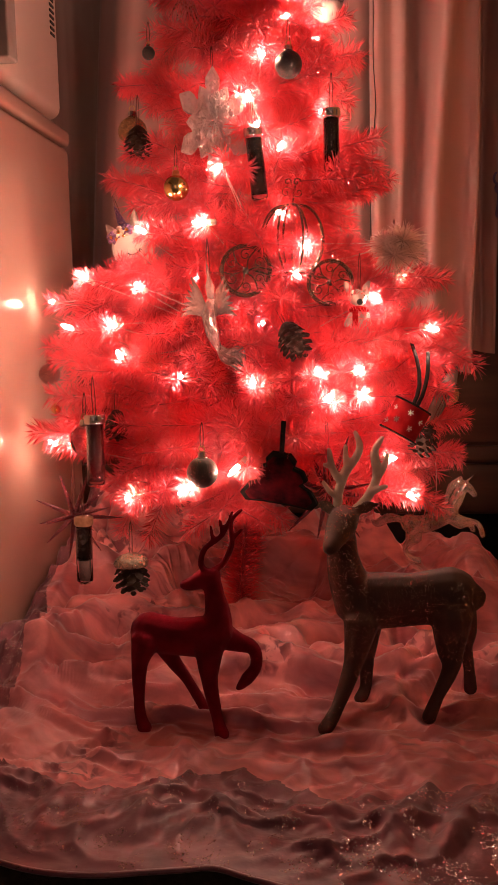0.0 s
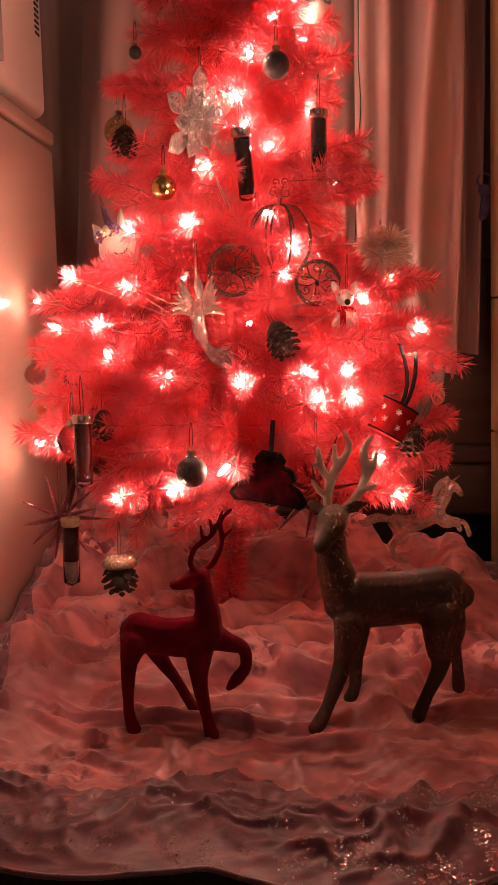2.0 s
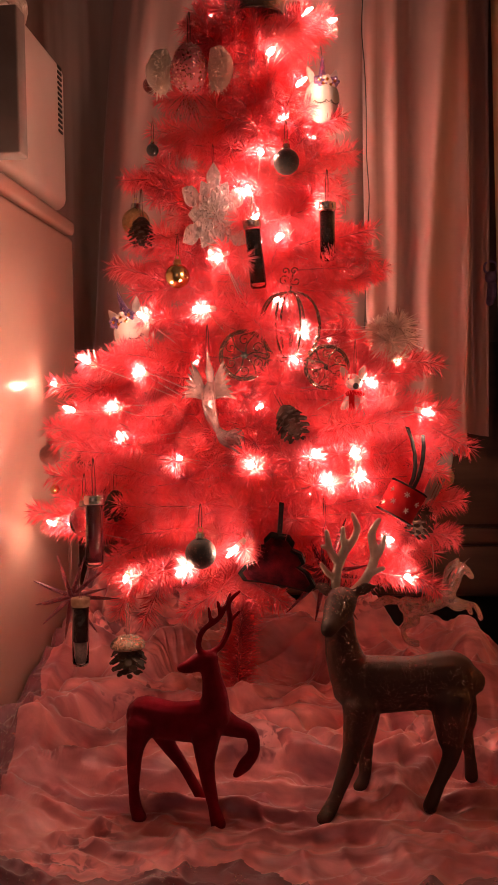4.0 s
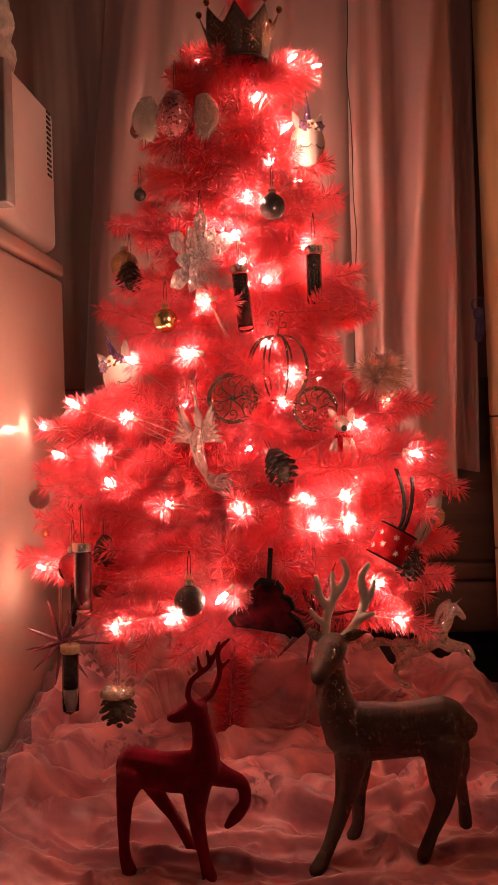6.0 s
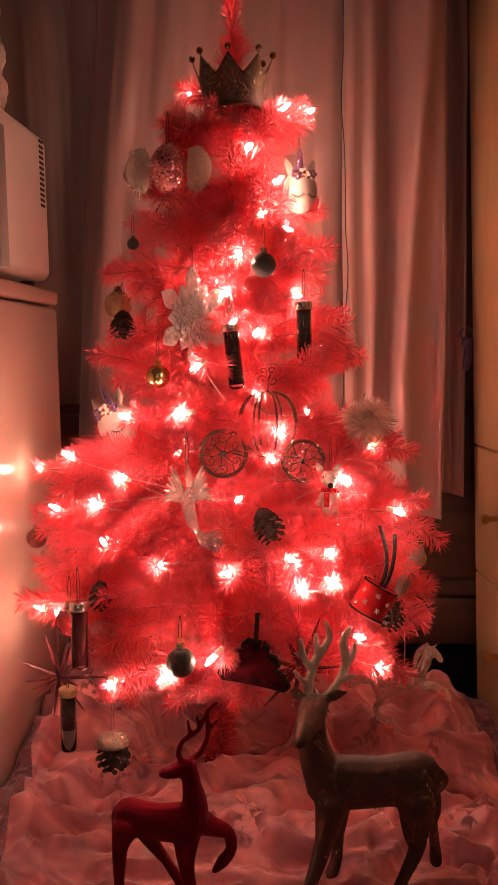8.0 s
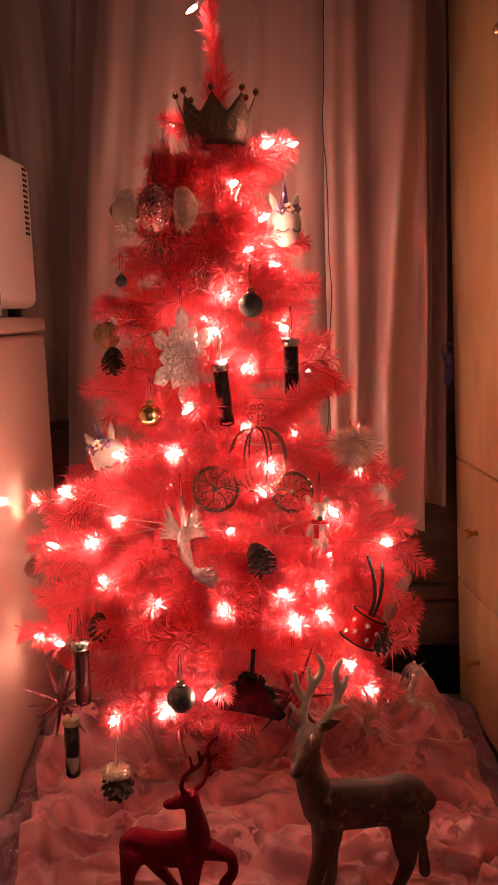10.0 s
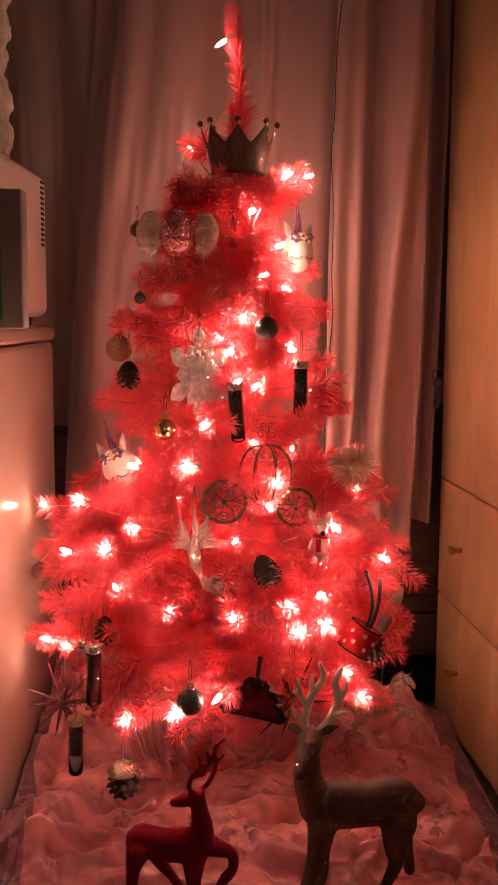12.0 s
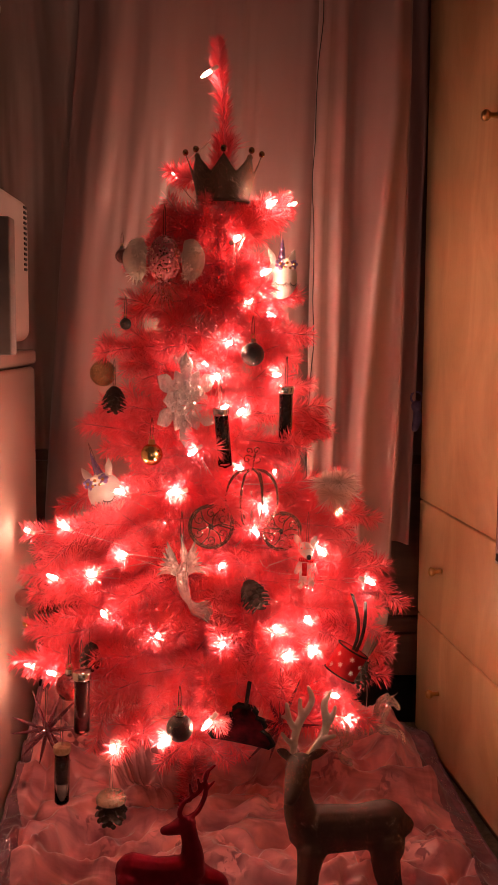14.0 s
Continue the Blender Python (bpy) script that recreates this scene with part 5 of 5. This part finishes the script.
def unicorn(at, turn, size, label, lean=0.0):
    t = thing("unicorn_ornament", label, "unicorn head", at, (0, lean, turn))
    k = size
    part("head", ball(0.030 * k, 24, 1.22), PORCELAIN, t)
    part("horn", spine([(0, 0, 0.034 * k), (0, -0.002, 0.05 * k), (0, -0.003, 0.072 * k)], [0.008 * k, 0.0055 * k, 0.001], 12), LILAC, t, "lilac glitter horn")
    for s in (-1, 1):
        e = part("ear", spine([(s * 0.016 * k, 0, 0.030 * k), (s * 0.022 * k, -0.002, 0.042 * k), (s * 0.026 * k, 0, 0.054 * k)], [0.006 * k, 0.007 * k, 0.001], 10, 0.5), PORCELAIN, t)
        b = bmesh.new()
        cx, cz = s * 0.013 * k, -0.006 * k
        arc = []
        for q in range(7):
            a = math.pi * (1.08 + 0.84 * q / 6)
            x, z = cx + 0.0085 * k * math.cos(a), cz + 0.0065 * k * math.sin(a)
            y = -math.sqrt(max(0, (0.0305 * k) ** 2 - x * x - (z / 1.22) ** 2)) - 0.0004
            arc.append((x, y, z))
        spine(arc, [0.0008 * k] * 7, 5, bm=b)
        for q in range(7):
            x, y, z = arc[q]
            d = (x - cx) * 0.5
            spine([(x, y, z), (x + d, y - 0.0015, z - 0.0045 * k)], [0.0007 * k, 0.0003 * k], 4, bm=b)
        part("eyelash", b, LASH, t, "black painted closed eyelash")
    for fx, fz, m in ((-0.014, 0.026, LILAC), (0.0, 0.028, PETAL), (0.014, 0.026, LILAC), (0.006, 0.019, PETAL), (-0.007, 0.020, LILAC)):
        b = bmesh.new()
        for q in range(5):
            a = 2 * math.pi * q / 5
            ball(0.0045 * k, 8, 0.8, b, (0.0055 * k * math.cos(a), 0, 0.0055 * k * math.sin(a)))
        fl = part("flower", b, m, t)
        fl.location = (fx * k, -0.021 * k, fz * k)
        part("flower_eye", ball(0.003 * k, 8, at=(0, -0.003 * k, 0)), GOLD, fl)
    hanger(t, 0.04 * k, 0.05)


unicorn((-0.197, 1.492, 0.610), -15, 1.0, "white unicorn head ornament with lilac horn and flowers", -22)
unicorn((0.093, 1.558, 0.974), 22, 0.92, "white unicorn head ornament with black closed lashes")


def mouse():
    t = thing("mouse_ornament", "white mouse ornament with a red scarf and black nose", "mouse ornament", (0.137, 1.435, 0.508), (0, 0, -18))
    t.scale = (0.82, 0.82, 0.82)
    part("body", spine([(0, 0.004, -0.030), (0, 0.004, -0.012), (0, 0, 0.010)], [0.016, 0.017, 0.010], 16), PORCELAIN, t)
    part("head", spine([(-0.006, 0.004, 0.030), (0.002, -0.008, 0.027), (0.008, -0.024, 0.022)], [0.0145, 0.0135, 0.0065], 16), PORCELAIN, t)
    part("nose", ball(0.0055, 12, at=(0.0105, -0.0305, 0.0215)), LASH, t, "shiny black nose")
    for x in (-0.016, 0.010):
        part("ear", spine([(x, 0.004, 0.036), (x * 1.3, 0.003, 0.046), (x * 1.6, 0.004, 0.055)], [0.005, 0.0075, 0.003], 12, 0.4), PORCELAIN, t)
    part("eye", ball(0.0018, 8, at=(-0.008, -0.0135, 0.034)), LASH, t)
    part("eye", ball(0.0018, 8, at=(0.013, -0.012, 0.032)), LASH, t)
    b = ring(0.0125, 0.0048, sides=20, m=pose(0, 0, 0.008, 78, 0, 0))
    part("scarf", b, SCARF, t, "striped red scarf")
    part("scarf_end", box(-0.006, 0.004, -0.020, -0.016, -0.020, 0.006, 0.001), SCARF, t)
    for x in (-0.009, 0.011):
        part("foot", spine([(x, -0.004, -0.036), (x * 1.1, -0.012, -0.044)], [0.0065, 0.006], 10), PORCELAIN, t)
    for x in (-0.016, 0.017):
        part("arm", spine([(x * 0.8, -0.002, 0.0), (x * 1.2, -0.010, -0.016)], [0.0055, 0.005], 10), PORCELAIN, t)
    hanger(t, 0.045, 0.06)


mouse()


def fairy():
    t = thing("hummingbird_ornament", "clear sparkling acrylic bird ornament with raised wings", "bird ornament", (-0.064, 1.352, 0.512), (0, 0, 10))
    part("body", spine([(0.003, 0, 0.022), (0.0, 0, 0.0), (0.004, 0, -0.026), (0.012, 0, -0.046)], [0.004, 0.0095, 0.0085, 0.004], 12, 0.6), ICE, t, smooth=False)
    part("head", spine([(0.003, 0, 0.024), (0.002, -0.004, 0.036), (0.0, -0.004, 0.050), (-0.001, -0.004, 0.066)], [0.005, 0.006, 0.0022, 0.0006], 10), ICE, t)
    for s in (-1, 1):
        for k in range(7):
            f = k / 6
            tip = (s * (0.022 + 0.016 * f), 0.010, 0.050 - 0.052 * f)
            part("wing_feather", spine([(s * 0.005, 0.003, 0.010 - 0.012 * f), (s * (0.014 + 0.008 * f), 0.008, 0.030 - 0.026 * f), tip], [0.0022, 0.0042, 0.0008], 8, 0.3), ICE, t, smooth=False)
    for k in range(5):
        f = k / 4
        part("tail_feather", spine([(0.010, 0, -0.040), (0.018 + 0.006 * f, 0, -0.060 + 0.010 * f), (0.032 + 0.010 * f, 0, -0.068 + 0.022 * f), (0.042 + 0.006 * f, 0, -0.078 + 0.014 * f)], [0.003, 0.0042, 0.0036, 0.0008], 8, 0.35), ICE, t, smooth=False)
    hanger(t, 0.05, 0.05)


fairy()


def pegasus():
    t = thing("pegasus_ornament", "clear acrylic winged unicorn ornament prancing on a thread", "horse ornament", (0.243, 1.475, 0.212), (0, 0, -6))
    t.scale = (1.08, 1.08, 1.08)
    b = bmesh.new()
    spine([(-0.030, 0, -0.012), (-0.010, 0, -0.014), (0.014, 0, -0.004), (0.028, 0, 0.004)], [0.013, 0.013, 0.0125, 0.012], 12, bm=b)
    spine([(0.026, 0, 0.008), (0.036, 0, 0.024), (0.042, 0, 0.042)], [0.011, 0.009, 0.007], 10, bm=b)
    spine([(0.040, 0, 0.044), (0.050, 0, 0.040), (0.059, 0, 0.029)], [0.0072, 0.006, 0.004], 10, bm=b)
    spine([(0.048, 0, 0.048), (0.058, 0, 0.057)], [0.0022, 0.0006], 6, bm=b)
    spine([(0.030, -0.004, -0.002), (0.050, -0.006, -0.006), (0.064, -0.006, -0.010), (0.070, -0.006, -0.026)], [0.007, 0.005, 0.004, 0.004], 8, bm=b)
    spine([(0.024, 0.004, -0.004), (0.040, 0.006, -0.016), (0.052, 0.006, -0.012), (0.058, 0.006, -0.022)], [0.007, 0.005, 0.004, 0.004], 8, bm=b)
    for y in (-0.006, 0.006):
        spine([(-0.026, y, -0.018), (-0.022 + y, y, -0.036), (-0.034, y, -0.046), (-0.028, y, -0.062), (-0.014, y, -0.066)], [0.009, 0.006, 0.004, 0.0035, 0.004], 8, bm=b)
    part("body", blended(b, 0.0019), CLEAR, t)
    part("tail", spine([(-0.038, 0, -0.008), (-0.056, 0, -0.006), (-0.072, 0, -0.014), (-0.080, 0, -0.010)], [0.004, 0.007, 0.006, 0.001], 8, 0.6), CLEAR, t)
    for k in range(6):
        part("wing_feather", spine([(0.010, -0.010, 0.002), (-0.008 - 0.005 * k, -0.016, 0.022 + 0.001 * k), (-0.018 - 0.009 * k, -0.018, 0.046 - 0.006 * k)], [0.004, 0.0055, 0.001], 8, 0.4), ICE, t, smooth=False)
    part("mane", spine([(0.040, 0, 0.052), (0.028, 0, 0.040), (0.020, 0, 0.018)], [0.003, 0.005, 0.002], 8, 0.5), CLEAR, t)
    part("thread", spine([(0.006, 0, 0.010), (0.008, 0, 0.05), (0.004, 0, 0.10)], [0.0006] * 3, 5), WIRE, t)


pegasus()


def starburst(at, r, seed, label):
    t = thing("starburst_ornament", label, "starburst", at)
    rnd = random.Random(seed)
    part("core", ball(0.007, 10), SPIKE, t)
    n = 15
    for k in range(n):
        z = 1 - 2 * (k + 0.5) / n
        a = k * 2.39996 + rnd.uniform(-0.2, 0.2)
        d = Vector((math.sqrt(1 - z * z) * math.cos(a), math.sqrt(1 - z * z) * math.sin(a), z))
        q = r * rnd.uniform(0.75, 1.05)
        part("spike", spine([d * 0.004, d * q * 0.5, d * q], [0.0042, 0.0032, 0.0006], 6), SPIKE, t, smooth=False)
    hanger(t, 0.007, 0.11)


starburst((-0.292, 1.445, 0.215), 0.075, 3, "plum glitter starburst ornament with long thin spikes")
starburst((0.092, 1.345, 0.272), 0.078, 8, "dark red glitter starburst ornament behind the reindeer antlers")


def felt_tree():
    t = thing("felt_tree_ornament", "dark red plaid felt tree ornament on a black ribbon", "felt ornament", (0.032, 1.292, 0.298), (18, 8, -8))
    def cut(s, y0, y1, material, name):
        half = [(0.0, 0.040), (0.012, 0.040), (0.020, 0.030), (0.018, 0.022), (0.030, 0.018), (0.036, 0.006), (0.028, -0.002), (0.042, -0.010), (0.052, -0.026), (0.044, -0.036), (0.020, -0.034)]
        edge = [(x * s, z * s) for x, z in half] + [(-x * s, z * s) for x, z in half[:0:-1]]
        b = bmesh.new()
        f = [b.verts.new((x, y0, z)) for x, z in edge]
        g = [b.verts.new((x, y1, z)) for x, z in edge]
        b.faces.new(f)
        b.faces.new(g[::-1])
        for i in range(len(edge)):
            b.faces.new((f[i], g[i], g[(i + 1) % len(edge)], f[(i + 1) % len(edge)]))
        bmesh.ops.recalc_face_normals(b, faces=b.faces)
        part(name, b, material, t, smooth=False)
    cut(1.0, -0.003, 0.003, FELT_EDGE, "backing")
    cut(0.86, -0.006, -0.0031, FELT_DARK, "front")
    cut(0.86, 0.0031, 0.006, FELT_DARK, "back")
    part("ribbon", box(-0.003, 0.003, -0.001, 0.001, 0.038, 0.085, 0.0005, 1), RIBBON, t)


felt_tree()


def felt_drum():
    t = thing("drum_ornament", "red felt drum ornament with white snowflakes on a dark ribbon", "drum ornament", (0.197, 1.372, 0.366), (-12, 28, -12))
    t.scale = (0.88, 0.88, 0.88)
    r = 0.029
    part("drum", lathe([(0.0, -0.026), (r - 0.002, -0.026), (r, -0.024), (r, 0.024), (r - 0.002, 0.026), (0.0, 0.024)], 28), SCARF, t)
    for z in (-0.025, 0.025):
        part("rim", ring(r + 0.0004, 0.0016, sides=28, m=pose(0, 0, z, 90, 0, 0)), FELT_EDGE, t)
    for x, z in ((-0.019, 0.010), (0.004, 0.012), (0.022, 0.006), (-0.010, -0.006), (0.013, -0.010), (-0.022, -0.014)):
        b = bmesh.new()
        for k in range(3):
            a = math.pi * k / 3
            spine([(-0.0042 * math.cos(a), 0, -0.0042 * math.sin(a)), (0.0042 * math.cos(a), 0, 0.0042 * math.sin(a))], [0.0008, 0.0008], 5, bm=b)
        fl = part("snowflake", b, PAPER, t, "small white snowflake")
        fl.location = (x, -math.sqrt(r * r - x * x) - 0.0003, z)
    for x0, x1 in ((0.000, -0.050), (0.006, -0.022)):
        b = bmesh.new()
        rows = [(b.verts.new((x0 + (x1 - x0) * f * f - 0.0028, -0.004 + 0.02 * f, 0.024 + 0.085 * f)), b.verts.new((x0 + (x1 - x0) * f * f + 0.0028, -0.002 + 0.02 * f, 0.026 + 0.085 * f))) for f in [k / 5 for k in range(6)]]
        for u, v in zip(rows, rows[1:]):
            b.faces.new((u[0], u[1], v[1], v[0]))
        rb = part("ribbon", b, RIBBON, t)
        rb.modifiers.new("cloth", "SOLIDIFY").thickness = 0.001


felt_drum()
leaf = part("felt_leaf", spine([(0.222, 1.405, 0.338), (0.243, 1.42, 0.375), (0.262, 1.43, 0.412), (0.272, 1.435, 0.432)], [0.004, 0.010, 0.011, 0.003], 10, 0.25), LEAF)
tagged(leaf, "grey felt leaf tucked in beside the red drum", "leaf")


def blades(rnd, n, length, width, spread, up):
    """A tuft of thin curved feather blades."""
    b = bmesh.new()
    for _ in range(n):
        d = Vector((rnd.gauss(0, spread), rnd.gauss(0, spread), rnd.gauss(up, spread))).normalized()
        s = d.cross(Vector((rnd.gauss(0, 1), rnd.gauss(0, 1), rnd.gauss(0, 1)))).normalized()
        q = length * rnd.uniform(0.55, 1.1)
        bend = Vector((rnd.uniform(-1, 1), rnd.uniform(-1, 1), -0.8)) * q * 0.2
        rows = []
        for k in range(5):
            f = k / 4
            p = d * q * f + bend * f * f
            w = width * math.sin(math.pi * (0.12 + 0.86 * f))
            rows.append((b.verts.new(p - s * w), b.verts.new(p + s * w)))
        for u, v in zip(rows, rows[1:]):
            b.faces.new((u[0], u[1], v[1], v[0]))
    return b


def plume():
    """Down in several overlapping puffs."""
    b = bmesh.new()
    for k, (x, z, n, ln) in enumerate(((0.0, 0.0, 900, 0.036), (0.014, 0.022, 700, 0.036), (-0.012, 0.018, 600, 0.030), (0.010, -0.022, 600, 0.030), (0.024, 0.004, 400, 0.034))):
        join(b, blades(random.Random(40 + k), n, ln, 0.0009, 1.0, 0.25), Matrix.Translation((x, 0.004 * k, z)))
    return b


def feather_ball(at, label):
    t = thing("feather_ornament", label, "feather ornament", at)
    part("plume", plume(), FEATHER, t)
    part("bead", ball(0.006, 10), PORCELAIN, t)
    hanger(t, 0.006, 0.05)


feather_ball((0.194, 1.566, 0.598), "fluffy white feather ornament at a branch tip")


def winged():
    t = thing("winged_ornament", "pink sequinned ornament with a pair of cream wings", "winged ornament", (-0.100, 1.460, 0.995))
    part("body", ball(0.026, 20, 1.45), PINK_GLITTER, t)
    for s in (-1, 1):
        b = ball(0.019, 24, 1.75)
        for v in b.verts:
            v.co.y *= 0.35
            v.co += v.normal * 0.003 * noise.noise(v.co * 90)
            v.co.x += s * 0.004 * math.cos(v.co.z * 60)
        for k in range(6):
            join(b, blades(random.Random(30 + 7 * s + k), 150, 0.017, 0.0006, 1.0, -0.3), Matrix.Translation((0.006 * math.sin(2 * k), 0, 0.022 - 0.009 * k)))
        w = part("wing", b, FEATHER, t, "soft cream feather wing")
        w.location = (s * 0.043, 0.004, 0.0)
    part("tassel", blades(random.Random(9), 60, 0.045, 0.0012, 0.35, -1.0), PINK_GLITTER, t).location = (0, 0, -0.03)
    hanger(t, 0.036, 0.05)


winged()

tag = part("price_tag", box(-0.040, -0.017, 1.410, 1.4115, 0.421, 0.436, 0.0004, 1), PAPER)
tagged(tag, "small white paper tag on the light cable", "tag")
bar = part("print_bar", box(-0.036, -0.022, 1.4092, 1.4099, 0.4255, 0.4275), LASH, tag)


# ---- on the fridge ----
def plush():
    b = bmesh.new()
    for x, y, z, r in ((-0.455, 1.60, 1.165, 0.060), (-0.442, 1.59, 1.225, 0.050), (-0.458, 1.60, 1.29, 0.056), (-0.434, 1.585, 1.335, 0.043), (-0.450, 1.595, 1.41, 0.062), (-0.424, 1.58, 1.44, 0.044)):
        ball(r, 24, 1.0, b, (x, y, z))
    out = blended(b, 0.004)
    for v in out.verts:
        v.co += v.normal * 0.006 * noise.noise(v.co * 60)
    ob = part("plush_toy", out, PLUSH)
    return tagged(ob, "lumpy cream plush toy sitting on the microwave", "plush toy")


plush()


def carton():
    t = thing("carton", "grey brown carton with a green printed front", "carton", (0, 0, 0))
    part("box", box(-0.50, -0.310, 1.325, 1.358, 0.8435, 1.04, 0.003, 2), CARD, t)
    part("print", box(-0.498, -0.340, 1.3225, 1.3246, 0.856, 1.03), GREEN, t, "green printed label", smooth=False)


carton()


# ---- a lilac tie by the curtain's edge ----
LILAC_CLOTH = mat("lilac_cloth", (0.20, 0.14, 0.26), 0.8, second=(0.13, 0.09, 0.18), scale=60, bump=0.3, bump_scale=200)
tie = thing("curtain_tie", "lilac cloth tie hanging at the curtain edge", "curtain tie", (0.404, 1.852, 0.735))
part("knot", ball(0.011, 14, 1.1), LILAC_CLOTH, tie)
part("tail", spine([(0, 0, -0.004), (0.003, -0.003, -0.025), (-0.002, -0.002, -0.048)], [0.006, 0.010, 0.007], 10, 0.5), LILAC_CLOTH, tie)
part("loop", ring(0.012, 0.0025, m=Matrix.Translation((0, 0, 0.018))), LILAC_CLOTH, tie)
